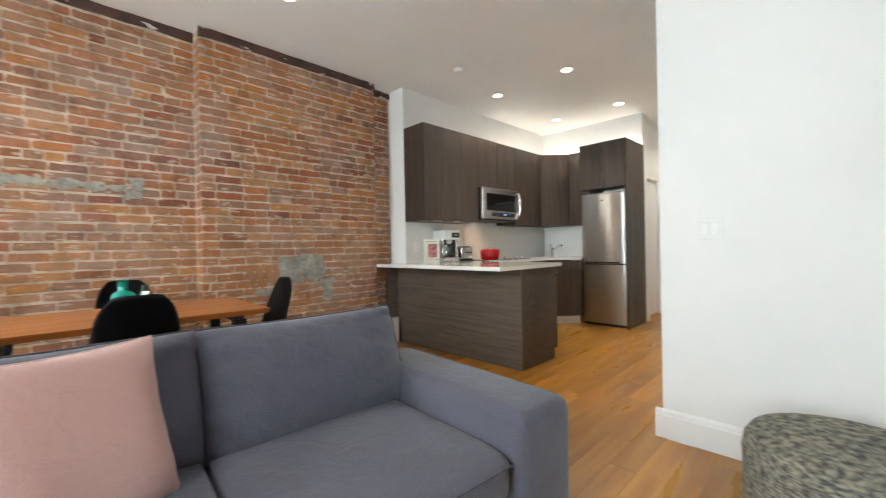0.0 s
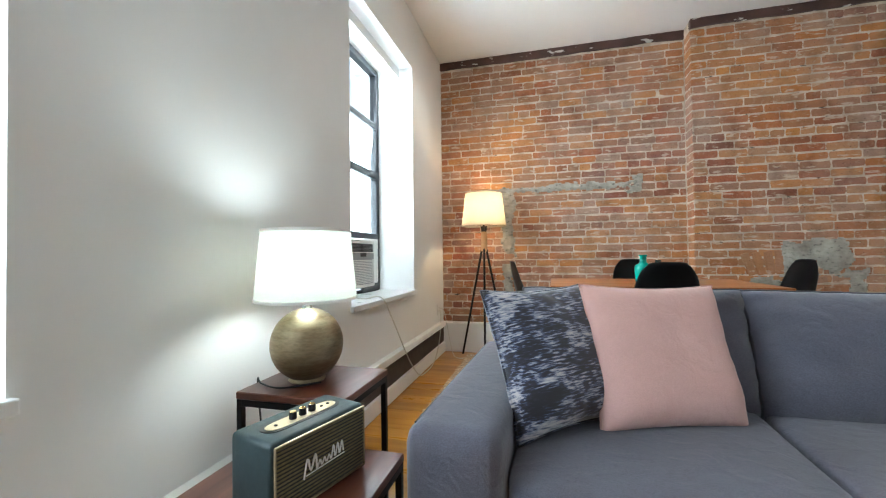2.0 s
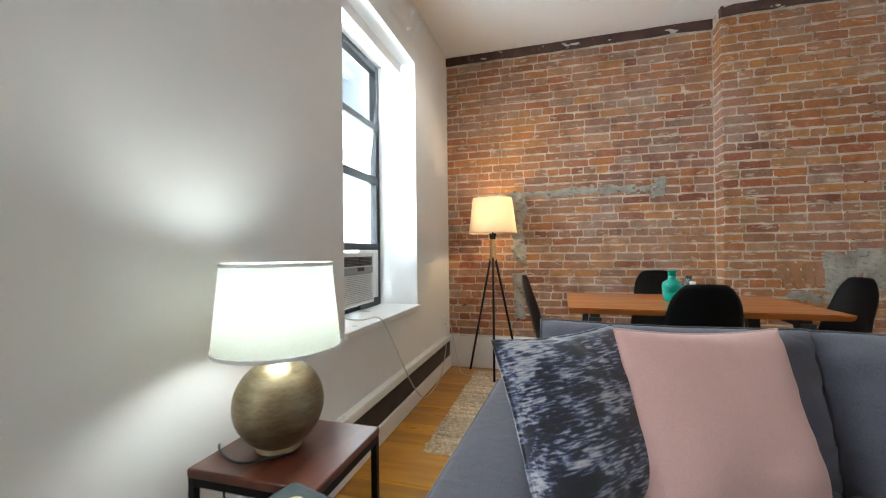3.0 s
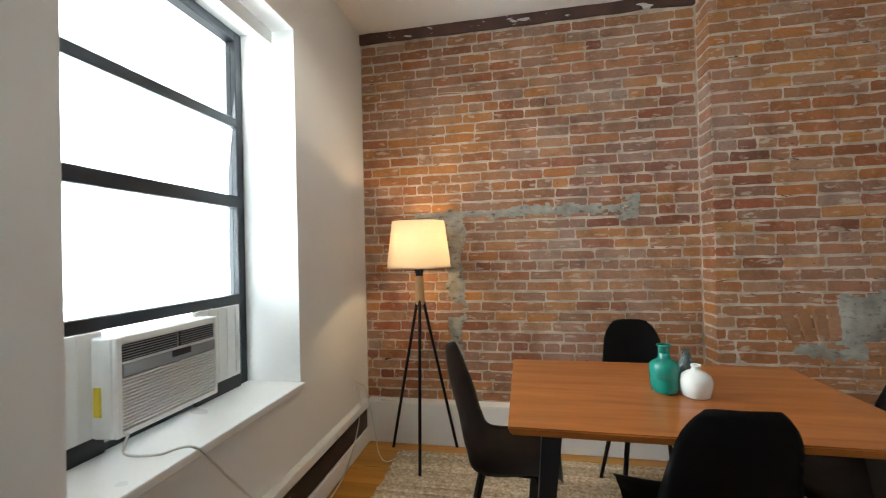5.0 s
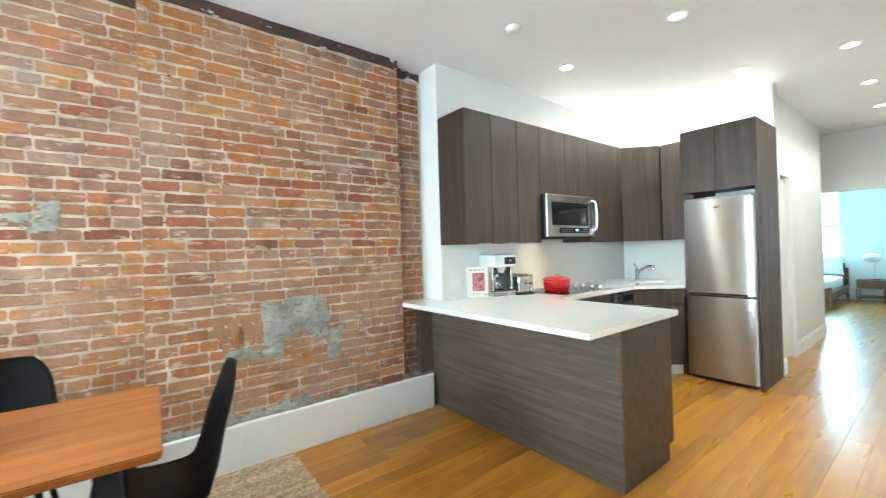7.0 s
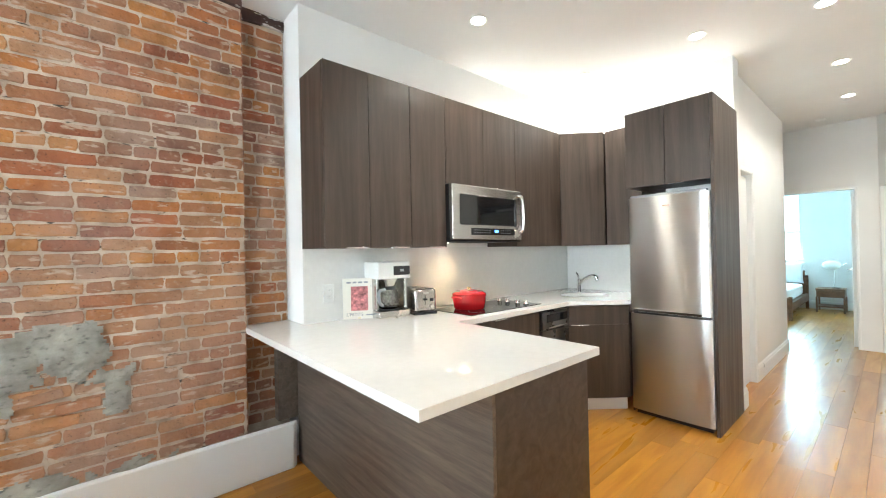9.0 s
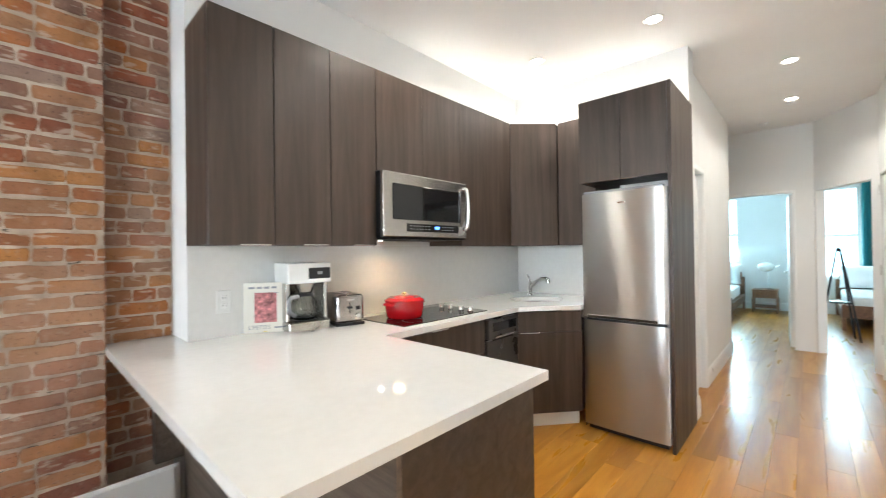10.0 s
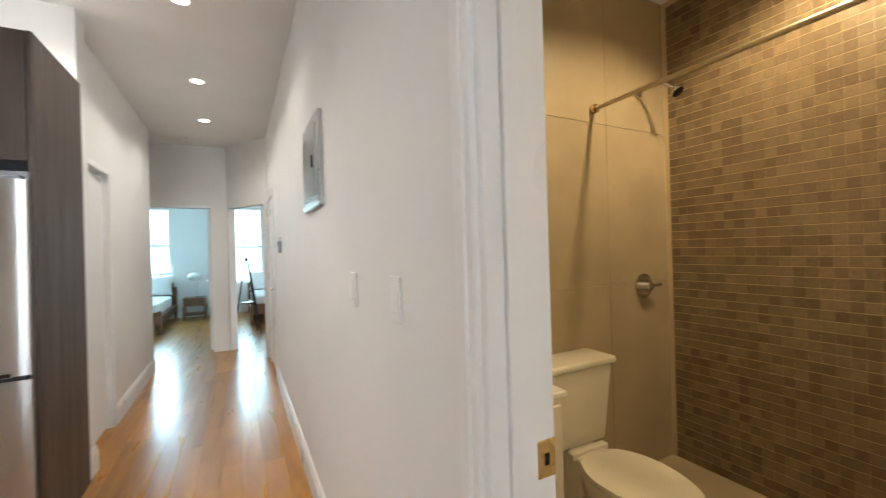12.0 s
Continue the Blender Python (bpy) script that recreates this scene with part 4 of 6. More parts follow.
bulb = part("bulb", lathe([(0, 0.31), (0.016, 0.31), (0.030, 0.36), (0.026, 0.385), (0, 0.40)], 20), M_BULB, lamp, smooth=60)
bulb.visible_shadow = False
point_lamp("table_lamp_light", (-0.315, 1.385, 0.925), 7.6, (0.88, 0.98, 1.0), 0.065)
cord("electric_cord", [(-0.25, 1.36, 0.556), (-0.34, 1.285, 0.555), (-0.43, 1.31, 0.555), (-0.468, 1.34, 0.556), (-0.478, 1.36, 0.45), (-0.47, 1.38, 0.2), (-0.47, 1.42, 0.01)], 0.003, M_BLACK, "thin black lamp cord")

spk = thing("radio_speaker", (-0.128, 1.085, 0.405), "dark green retro speaker with a brass grille and knobs on top", "speaker", "", 74)
bm = box(-0.138, 0.138, -0.070, 0.070, 0.004, 0.166, 0.013, 4)
part("cabinet", bm, M_TEALVINYL, spk, smooth=40)
part("grille", box(-0.129, 0.129, -0.074, -0.069, 0.012, 0.157, 0.002), M_GOLDMESH, spk, "striped gold fret cloth")
for k in range(17):
    part("fret_stripe", box(-0.128, 0.128, -0.0755, -0.073, 0.016 + k * 0.0082, 0.0185 + k * 0.0082), M_BLACK, spk)
for z in (0.010, 0.158):
    part("piping", box(-0.131, 0.131, -0.0765, -0.072, z - 0.0014, z + 0.0014), M_PALEBRASS, spk)
for x in (-0.1305, 0.1305):
    part("piping", box(x - 0.0014, x + 0.0014, -0.0765, -0.072, 0.0115, 0.1565), M_PALEBRASS, spk)
bm = bmesh.new()
tube(curve_pts([(-0.062, -0.078, 0.064), (-0.052, -0.078, 0.104), (-0.043, -0.078, 0.076), (-0.030, -0.078, 0.106), (-0.026, -0.078, 0.072)], 5), 0.0022, 6, bm)
for k in range(6):
    a = -0.020 + k * 0.0135
    top = 0.104 if k in (3, 4, 5) else 0.088
    tube(curve_pts([(a - 0.004, -0.078, 0.074 + 0.0008 * k), (a + 0.003, -0.078, top), (a + 0.007, -0.078, 0.075 + 0.0008 * k)], 4), 0.0018, 6, bm)
tube([(-0.056, -0.078, 0.069), (0.058, -0.078, 0.073)], 0.0014, 6, bm)
part("badge", bm, M_TRIM, spk, "white script badge drawn as plain strokes")


def racetrack(rx, ry, z0, z1):
    pts = [(math.copysign(abs(math.cos(q)) ** 0.35, math.cos(q)) * rx, math.copysign(abs(math.sin(q)) ** 0.8, math.sin(q)) * ry) for q in [2 * math.pi * k / 48 for k in range(48)]]
    return prism(pts, z0, z1)


part("recess", racetrack(0.108, 0.030, 0.1655, 0.1672), M_BLACK, spk, "black recess round the controls")
part("control_plate", racetrack(0.098, 0.021, 0.1674, 0.1684), M_PALEBRASS, spk, "brass control plate")
for k in range(3):
    kn = part("knob", lathe([(0, 0.016), (0.0075, 0.016), (0.009, 0.013), (0.009, 0.0), (0, 0)], 20, (-0.028 + k * 0.028, 0, 0.1684)), M_BLACK, spk, "black knob with a brass cap", 40)
    part("cap", lathe([(0, 0.0175), (0.0065, 0.0175), (0.0075, 0.016)], 16, (-0.028 + k * 0.028, 0, 0.1684)), M_GOLD, kn)
for x in (-0.074, 0.058, 0.078):
    part("socket", lathe([(0, 0.002), (0.004, 0.002), (0.004, 0)], 12, (x, 0, 0.1684)), M_DARKMETAL, spk)
for sx in (-0.11, 0.11):
    for sy in (-0.05, 0.05):
        part("foot", lathe([(0, 0), (0.01, 0), (0.01, 0.006), (0, 0.006)], 12, (sx, sy, 0)), M_BLACK, spk)

ott = thing("pouf", (2.63, 0.315, 0), "round mottled grey-beige boucle pouf on the floor", "pouf")
part("body", lathe([(0, 0.0), (0.25, 0.0), (0.280, 0.02), (0.288, 0.08), (0.290, 0.33), (0.285, 0.385), (0.268, 0.412), (0.22, 0.423), (0, 0.428)], 64), M_BOUCLE, ott, smooth=180)
part("seam", tube([(0.288 * math.cos(2 * math.pi * k / 64), 0.288 * math.sin(2 * math.pi * k / 64), 0.345) for k in range(65)], 0.004, 6), M_BOUCLE, ott)

# ---- dining ----
table = thing("dining_table", (1.081, 3.070, 0), "rectangular teak dining table on black slanted legs", "table", "", -1.0)
bm = box(-0.612, 0.612, -0.400, 0.400, 0.730, 0.760, 0.0, 1)
for v in bm.verts:
    if v.co.z < 0.75:
        v.co.x *= 0.985
        v.co.y *= 0.975
bmesh.ops.bevel(bm, geom=bm.edges, offset=0.005, segments=2, affect="EDGES")
part("tabletop", bm, M_TABLE, table, "warm teak veneer top", 40)
for sx in (-1, 1):
    part("cross_rail", box(sx * 0.47 - 0.025, sx * 0.47 + 0.025, -0.30, 0.30, 0.685, 0.7295, 0.004), M_BLACK, table)
    for sy in (-1, 1):
        bm = bmesh.new()
        top, foot = Vector((sx * 0.47, sy * 0.28, 0.70)), Vector((sx * 0.54, sy * 0.33, 0.0))
        for a, b, k in ((top, foot, 1),):
            lo = [bm.verts.new(b + Vector((dx * 0.018, dy * 0.018, 0))) for dx, dy in ((-1, -1), (1, -1), (1, 1), (-1, 1))]
            hi = [bm.verts.new(a + Vector((dx * 0.032, dy * 0.032, 0))) for dx, dy in ((-1, -1), (1, -1), (1, 1), (-1, 1))]
            bm.faces.new(lo[::-1])
            bm.faces.new(hi)
            for i in range(4):
                bm.faces.new((lo[i], lo[(i + 1) % 4], hi[(i + 1) % 4], hi[i]))
        part("leg", bm, M_BLACK, table, "black painted slanted leg")
part("long_rail", box(-0.445, 0.445, -0.02, 0.02, 0.69, 0.729, 0.004), M_BLACK, table)


def shell_mesh():
    prof = curve_pts([(0, -0.215, 0.435), (0, -0.195, 0.455), (0, -0.10, 0.447), (0, 0.04, 0.440), (0, 0.135, 0.462), (0, 0.185, 0.53), (0, 0.212, 0.64), (0, 0.243, 0.76), (0, 0.268, 0.903)], 6)
    n = len(prof) - 1
    bm = bmesh.new()

    def half(u):
        w = 0.212 + 0.012 * math.sin(math.pi * u)
        w -= 0.074 * max(0, (u - 0.40) / 0.60) ** 1.0
        end = 1 - u
        if end < 0.13:
            w -= 0.05 * (1 - end / 0.13) ** 3.0
        if u < 0.05:
            w -= 0.035 * (1 - u / 0.05) ** 2
        return w

    def fn(u, v):
        p = prof[min(n, int(round(u * n)))]
        a = 2 * v - 1
        w = half(u)
        dish = a * a
        lift = 0.030 * dish * (1 - min(1, abs(u - 0.25) / 0.4)) if u < 0.65 else 0.0
        wrap = -0.038 * dish * min(1, max(0, (u - 0.42) / 0.2))
        top = max(0, (u - 0.82) / 0.18)
        return (a * w, p.y + wrap * (1 - 0.55 * top), p.z + lift - 0.006 * dish * dish * top)
    grid_surface(fn, n, 14, bm)
    bmesh.ops.solidify(bm, geom=bm.faces[:], thickness=0.009)
    return bm


def dining_chair(at, turn):
    c = thing("dining_chair", at, "black moulded shell dining chair on thin black legs", "chair", "chairs round the table", turn)
    part("shell", shell_mesh(), M_BLACK, c, "matte black moulded seat and back", 180)
    for sx in (-1, 1):
        for y0, y1 in ((-0.12, -0.205), (0.10, 0.20)):
            part("leg", tube([(sx * 0.13, y0, 0.437), (sx * 0.195, y1, 0.0)], 0.013, 10, None, 0.009), M_DARKMETAL, c, smooth=50)
    part("under_frame", box(-0.14, 0.14, -0.13, 0.11, 0.420, 0.434, 0.004), M_DARKMETAL, c)
    return c


ch = dining_chair((1.060, 2.790, 0), 180)
for x, y, a in ((1.15, 3.605, 2), (0.455, 3.145, 86), (1.688, 3.060, -88)):
    copy_thing(ch, pose(x, y, 0, 0, 0, a))


def vase(name, at, prof, material, label):
    prof = [(r * 0.84, z * 0.86) for r, z in prof]
    v = thing(name, at, label, "vase")
    body = part("body", lathe(prof, 40), material, v, smooth=60)
    r, z = prof[-1]
    part("rim", lathe([(r - 0.003, z - 0.004), (r + 0.001, z - 0.001), (r - 0.001, z + 0.003), (r - 0.005, z + 0.001), (r - 0.003, z - 0.004)], 32), material, v, smooth=60)
    return v


vase("vase", (1.057, 3.072, 0.76), [(0, 0), (0.048, 0), (0.056, 0.006), (0.060, 0.03), (0.062, 0.06), (0.0605, 0.064), (0.063, 0.068), (0.064, 0.105), (0.061, 0.122), (0.050, 0.136), (0.030, 0.146), (0.025, 0.155), (0.026, 0.170), (0.0235, 0.173), (0.026, 0.178), (0.025, 0.20), (0.031, 0.207)], M_GREEN, "glossy teal ceramic bottle vase on the table")
vase("vase", (1.150, 3.027, 0.76), [(0, 0), (0.045, 0), (0.054, 0.006), (0.062, 0.04), (0.065, 0.070), (0.058, 0.092), (0.036, 0.108), (0.020, 0.115), (0.017, 0.125), (0.021, 0.134)], M_PORCELAIN, "round white ceramic bud vase on the table")
vase("vase", (1.165, 3.150, 0.76), [(0, 0), (0.038, 0), (0.044, 0.006), (0.046, 0.06), (0.042, 0.10), (0.028, 0.122), (0.020, 0.132), (0.019, 0.158), (0.024, 0.164)], M_VASEGLASS, "smoky grey glass bottle vase on the table")

rug = thing("rug", (1.07, 3.22, 0), "chunky natural jute rug under the dining table", "rug")
rw, rd = 1.36, 0.74
rows_n = 46


def braid(k):
    bm = bmesh.new()
    y = -rd + (k + 0.5) * 2 * rd / rows_n

    def fn(u, v):
        a = math.pi * v
        x = -rw + 2 * rw * u
        w = 0.0155 + 0.002 * math.sin(x * 150 + k * 2.1)
        e = noise.noise(Vector((0 if u < 0.5 else 9, k * 1.7, 3))) * 0.02 * abs(2 * u - 1) ** 20
        return (x + e, y + math.cos(a) * w + 0.003 * math.sin(x * 75 + k), 0.001 + math.sin(a) * (0.011 + 0.002 * math.sin(x * 150 + k * 2.1)))
    return grid_surface(fn, 150, 5, bm)


for k in range(rows_n):
    part("braid", braid(k), M_RUG, rug, smooth=180)

fl = thing("floor_lamp", (-0.115, 3.90, 0), "tripod floor lamp with a linen shade, lit", "lamp")
for fx, fy in ((-0.235, 0.10), (0.03, -0.225), (0.195, 0.155)):
    part("leg", tube([(fx, fy, 0.0), (fx * 0.10, fy * 0.10, 1.0), (-fx * 0.10, -fy * 0.10, 1.22)], 0.010, 10), M_DARKMETAL, fl, "thin black metal leg", 50)
part("hub", lathe([(0, 0.985), (0.026, 0.985), (0.030, 1.0), (0.027, 1.16), (0.022, 1.17), (0, 1.17)], 20), M_PALEWOOD, fl, "pale turned wood hub", 50)
part("stem", tube([(0, 0, 1.17), (0, 0, 1.28)], 0.009, 10), M_DARKMETAL, fl)
part("shade", lathe([(0.207, 1.222), (0.169, 1.528)], 64), M_SHADE_WARM, fl, "cream linen shade", 60)
part("shade_trim", lathe([(0.209, 1.220), (0.209, 1.228), (0.205, 1.228), (0.205, 1.220), (0.209, 1.220)], 64), M_SHADE_WARM, fl)
part("shade_ring", tube([(0.168 * math.cos(2 * math.pi * k / 48), 0.168 * math.sin(2 * math.pi * k / 48), 1.524) for k in range(49)], 0.003, 6), M_DARKMETAL, fl)
for a in (0, 60, 120):
    c, s = math.cos(radians(a)), math.sin(radians(a))
    part("spider_arm", tube([(-0.2 * c, -0.2 * s, 1.235), (0.2 * c, 0.2 * s, 1.235)], 0.002, 6), M_DARKMETAL, fl)
b2 = part("bulb", lathe([(0, 1.28), (0.015, 1.28), (0.030, 1.33), (0.026, 1.36), (0, 1.375)], 20), M_BULB, fl, smooth=60)
b2.visible_shadow = False
point_lamp("floor_lamp_light", (-0.115, 3.90, 1.38), 9.0, (1.0, 0.70, 0.38), 0.03)

# ---- kitchen ----
UB, UT, UF = 1.385, 2.445, 3.48


def pull(parent, x0, x1, y, z, name="pull", depth=0.012):
    return part(name, box(x0, x1, y - depth, y, z - 0.0035, z + 0.0035, 0.001), M_CHROME, parent, "slim steel edge pull")


def upper_cabinet(x0, x1, z0, z1, label, pulls=True):
    c = thing("upper_cabinet", ((x0 + x1) / 2, UF, z0), label, "cabinet", "upper kitchen cabinets")
    w = (x1 - x0) / 2
    part("body", box(-w, w, 0.02, 3.812 - UF, 0.002, z1 - z0, 0.001), M_CABV, c)
    d = part("door", box(-w + 0.0015, w - 0.0015, 0.0, 0.0185, 0.0, z1 - z0, 0.001), M_CABV, c)
    if pulls:
        pull(d, w - 0.16, w - 0.02, 0.006, 0.002)
    return c


for a, b in ((3.637, 3.925), (3.926, 4.232), (4.233, 4.538)):
    upper_cabinet(a, b, UB, UT, "tall dark wood-grain upper cabinet")
for a, b in ((4.539, 4.927), (4.928, 5.315)):
    upper_cabinet(a, b, 1.838, UT, "short dark wood-grain cabinet over the microwave", False)
upper_cabinet(5.316, 5.985, UB, UT, "wide dark wood-grain upper cabinet")
dc = thing("upper_cabinet", (5.99, UF, UB), "dark wood-grain diagonal corner upper cabinet", "cabinet", "upper kitchen cabinets")
part("body", prism([(0.0, 0.02), (0.29, -0.27), (0.635, -0.27), (0.635, 0.332), (0.0, 0.332)], 0.002, UT - UB, 0.001), M_CABV, dc)
part("door", prism([(0.0, 0.0), (0.28, -0.29), (0.294, -0.276), (0.014, 0.014)], 0.0, UT - UB, 0.001), M_CABV, dc)
ec = thing("upper_cabinet", (6.285, 2.862, UB), "narrow dark wood-grain upper cabinet beside the refrigerator", "cabinet", "upper kitchen cabinets")
part("body", box(0.02, 0.335, 0.0, 0.325, 0.002, UT - UB, 0.001), M_CABV, ec)
part("door", box(0.0, 0.019, 0.0, 0.322, 0.0, UT - UB, 0.001), M_CABV, ec)
strip = thing("light_strip", (5.05, 3.74, UT + 0.004), "warm light strip lying on top of the cabinets", "lamp")
part("channel", box(0.10, 1.52, -0.012, 0.012, 0.0, 0.008), M_TRIM, strip)
part("diffuser", box(0.11, 1.51, -0.008, 0.008, 0.008, 0.014), M_STRIP, strip, "glowing diffuser")
strip2 = thing("light_strip", (6.56, 3.0, UT + 0.012), "warm light strip lying on top of the cabinets", "lamp")
part("channel", box(-0.012, 0.012, -0.70, 0.68, 0.0, 0.008), M_TRIM, strip2)
part("diffuser", box(-0.008, 0.008, -0.69, 0.67, 0.008, 0.014), M_STRIP, strip2, "glowing diffuser")

mw = thing("microwave", (4.91, 3.405, 1.43), "stainless over-range microwave with a dark window", "microwave")
part("case", box(-0.378, 0.378, 0.035, 0.40, 0.0, 0.400, 0.004), M_DARKMETAL, mw)
part("door", box(-0.380, 0.378, 0.0, 0.036, 0.006, 0.398, 0.006, 2), M_STEEL, mw, "brushed steel door")
part("door_window", box(-0.312, 0.312, -0.004, 0.004, 0.112, 0.330, 0.004), M_BLACKGLASS, mw, "dark glass window")
part("control_strip", box(-0.20, 0.285, -0.004, 0.004, 0.040, 0.090, 0.002), M_BLACKGLASS, mw)
part("clock", box(0.045, 0.085, -0.006, -0.003, 0.060, 0.078), M_BLUE, mw, "small blue clock digits")
for r in range(2):
    for k in range(16):
        if not 7 <= k <= 10:
            part("button", box(-0.175 + k * 0.026, -0.16 + k * 0.026, -0.0052, -0.003, 0.055 + r * 0.019, 0.059 + r * 0.019), M_GREYPL, mw)
part("handle", tube(curve_pts([(0.338, 0.0, 0.065), (0.346, -0.035, 0.09), (0.349, -0.045, 0.20), (0.346, -0.035, 0.335), (0.338, 0.0, 0.36)], 6), 0.014, 12), M_CHROME, mw, "curved steel handle", 60)
part("vent_base", box(-0.37, 0.37, 0.01, 0.39, -0.008, 0.0), M_DARKMETAL, mw)
for k in range(8):
    part("vent_slot", box(-0.33 + k * 0.085, -0.27 + k * 0.085, 0.05, 0.12, -0.0095, -0.0075), M_BLACK, mw)
hood = part("hood_lamp", box(-0.175, -0.145, 0.31, 0.33, -0.0095, -0.0078), M_LAMP, mw, "small warm hood lamp")
spot_lamp("hood_light", (4.80, 3.60, 1.415), 5.5, (1.0, 0.68, 0.34), 160, 1.0, 0.04)

# backsplash
structure("backsplash", box(3.642, 6.618, 3.8115, 3.8195, 0.921, 1.388), M_QUARTZ, "glossy white backsplash")
structure("backsplash", box(6.6215, 6.6295, 2.872, 3.811, 0.921, 1.388), M_QUARTZ, "glossy white backsplash")


def plate_with_hole(outer, inner, z0, z1):
    bm = bmesh.new()
    loops = []
    for z in (z0, z1):
        ring = []
        for pts in (outer, inner):
            vs = [bm.verts.new((x, y, z)) for x, y in pts]
            ring.append((vs, [bm.edges.new((vs[i], vs[(i + 1) % len(vs)])) for i in range(len(vs))]))
        bmesh.ops.triangle_fill(bm, use_beauty=True, edges=ring[0][1] + ring[1][1])
        loops.append([r[0] for r in ring])
    for k in (0, 1):
        a, b = loops[0][k], loops[1][k]
        for i in range(len(a)):
            j = (i + 1) % len(a)
            bm.faces.new((a[i], a[j], b[j], b[i]))
    return bm


SINK = (6.13, 3.33)
sink_out = [(SINK[0] + 0.225 * math.cos(a) * 0.707 - 0.165 * math.sin(a) * -0.707, SINK[1] - 0.225 * math.cos(a) * 0.707 + 0.165 * math.sin(a) * 0.707) for a in [2 * math.pi * k / 40 for k in range(40)]]
ctop = [(3.352, 3.185), (5.615, 3.185), (5.995, 2.868), (6.62, 2.868), (6.62, 3.8105), (3.6385, 3.8105), (3.6385, 4.078), (3.352, 4.078)]
counter = thing("worktop", (0, 0, 0), "white quartz worktop with a breakfast bar overhang", "worktop")
part("bar_slab", box(3.352, 4.352, 2.272, 3.185, 0.886, 0.920), M_QUARTZ, counter, "white quartz breakfast bar slab")
part("slab", plate_with_hole(ctop, sink_out, 0.886, 0.920), M_QUARTZ, counter)
sk = thing("sink", (*SINK, 0.886), "stainless undermount corner sink", "sink")
bm = bmesh.new()
rings = []
for s, z in ((1.02, -0.001), (1.0, -0.002), (0.97, -0.10), (0.85, -0.14), (0.3, -0.148)):
    rings.append([bm.verts.new(((x - SINK[0]) * s, (y - SINK[1]) * s, z)) for x, y in sink_out])
for a, b in zip(rings, rings[1:]):
    for i in range(40):
        bm.faces.new((a[i], a[(i + 1) % 40], b[(i + 1) % 40], b[i]))
bm.faces.new(rings[-1])
part("bowl", bm, M_STEEL, sk, smooth=60)
fa = thing("faucet", (6.36, 3.525, 0.920), "chrome single-lever pull-out kitchen faucet", "faucet", "", -102)
part("body", lathe([(0, 0), (0.026, 0), (0.026, 0.012), (0.020, 0.02), (0.019, 0.12), (0.014, 0.13), (0, 0.13)], 24), M_CHROME, fa, smooth=50)
part("spout", tube(curve_pts([(0.0, 0, 0.07), (0.05, 0, 0.115), (0.12, 0, 0.155), (0.19, 0, 0.165), (0.215, 0, 0.15)], 6), 0.014, 14, None, 0.018), M_CHROME, fa, smooth=60)
part("nozzle", tube([(0.208, 0, 0.165), (0.222, 0, 0.125)], 0.019, 14, None, 0.015), M_CHROME, fa, smooth=50)
part("lever", tube(curve_pts([(0, 0, 0.125), (-0.012, 0, 0.16), (-0.035, 0, 0.19)], 5), 0.008, 10), M_CHROME, fa, smooth=60)

# peninsula and base cabinets
pen = thing("peninsula_cabinet", (3.67, 2.292, 0), "dark wood-grain kitchen peninsula with panelled back and end", "cabinet")
part("back_panel", box(0.0, 0.018, 0.0, 1.725, 0.0, 0.885, 0.001), M_CABH, pen, "horizontal-grain back panel")
part("end_panel", prism([(0.0185, 0.0), (0.55, 0.0), (0.55, 0.10), (0.61, 0.10), (0.61, 0.885), (0.0185, 0.885)], 0, 0.018), M_CABV, pen)
pen.children[-1].matrix_basis = pose(0, 0.018, 0, 90, 0, 0)
part("body", box(0.0185, 0.60, 0.0185, 0.90, 0.10, 0.885), M_CABV, pen)
part("toe_kick", box(0.0185, 0.545, 0.0185, 0.90, 0.0, 0.098), M_TRIM, pen)
for k in range(2):
    d = part("door", box(0.601, 0.619, 0.020 + k * 0.44, 0.455 + k * 0.44, 0.102, 0.878, 0.001), M_CABV, pen)
whole("bar_support", box(3.545, 3.690, 4.022, 4.088, 0.286, 0.885, 0.002), M_CABH, "dark wood bracket panel under the breakfast bar", "panel")

dr = thing("base_cabinet", (4.30, 3.215, 0), "dark wood-grain drawer cabinet under the cooktop", "cabinet", "base kitchen cabinets")
part("body", box(0.0, 0.935, 0.02, 0.59, 0.10, 0.884), M_CABV, dr)
part("toe_kick", box(0.0, 0.935, 0.06, 0.59, 0.0, 0.099), M_TRIM, dr)
for z0, z1 in ((0.655, 0.872), (0.38, 0.651), (0.104, 0.376)):
    d = part("drawer_front", box(0.002, 0.933, 0.0, 0.019, z0, z1, 0.001), M_CABV, dr)
    pull(d, 0.42, 0.56, 0.002, z1 + 0.001)
dw = thing("dishwasher", (5.245, 3.195, 0), "slim stainless dishwasher with a dark control band", "dishwasher")
part("body", box(0.0, 0.375, 0.03, 0.60, 0.10, 0.884), M_DARKMETAL, dw)
part("door", box(0.003, 0.372, 0.0, 0.029, 0.12, 0.725, 0.004), M_DARKSTEEL, dw, "dark brushed steel door")
part("control_panel", box(0.003, 0.372, -0.006, 0.029, 0.735, 0.868, 0.006, 2), M_DARKSTEEL, dw)
part("display_band", box(0.05, 0.34, -0.008, -0.004, 0.785, 0.845, 0.002), M_BLACKGLASS, dw)
part("handle_recess", box(0.06, 0.30, -0.004, 0.012, 0.718, 0.742, 0.004), M_BLACK, dw)
part("handle", tube([(0.06, -0.012, 0.745), (0.31, -0.012, 0.745)], 0.010, 10), M_CHROME, dw, smooth=50)
part("kick_plate", box(0.003, 0.372, 0.05, 0.06, 0.0, 0.099), M_BLACK, dw)
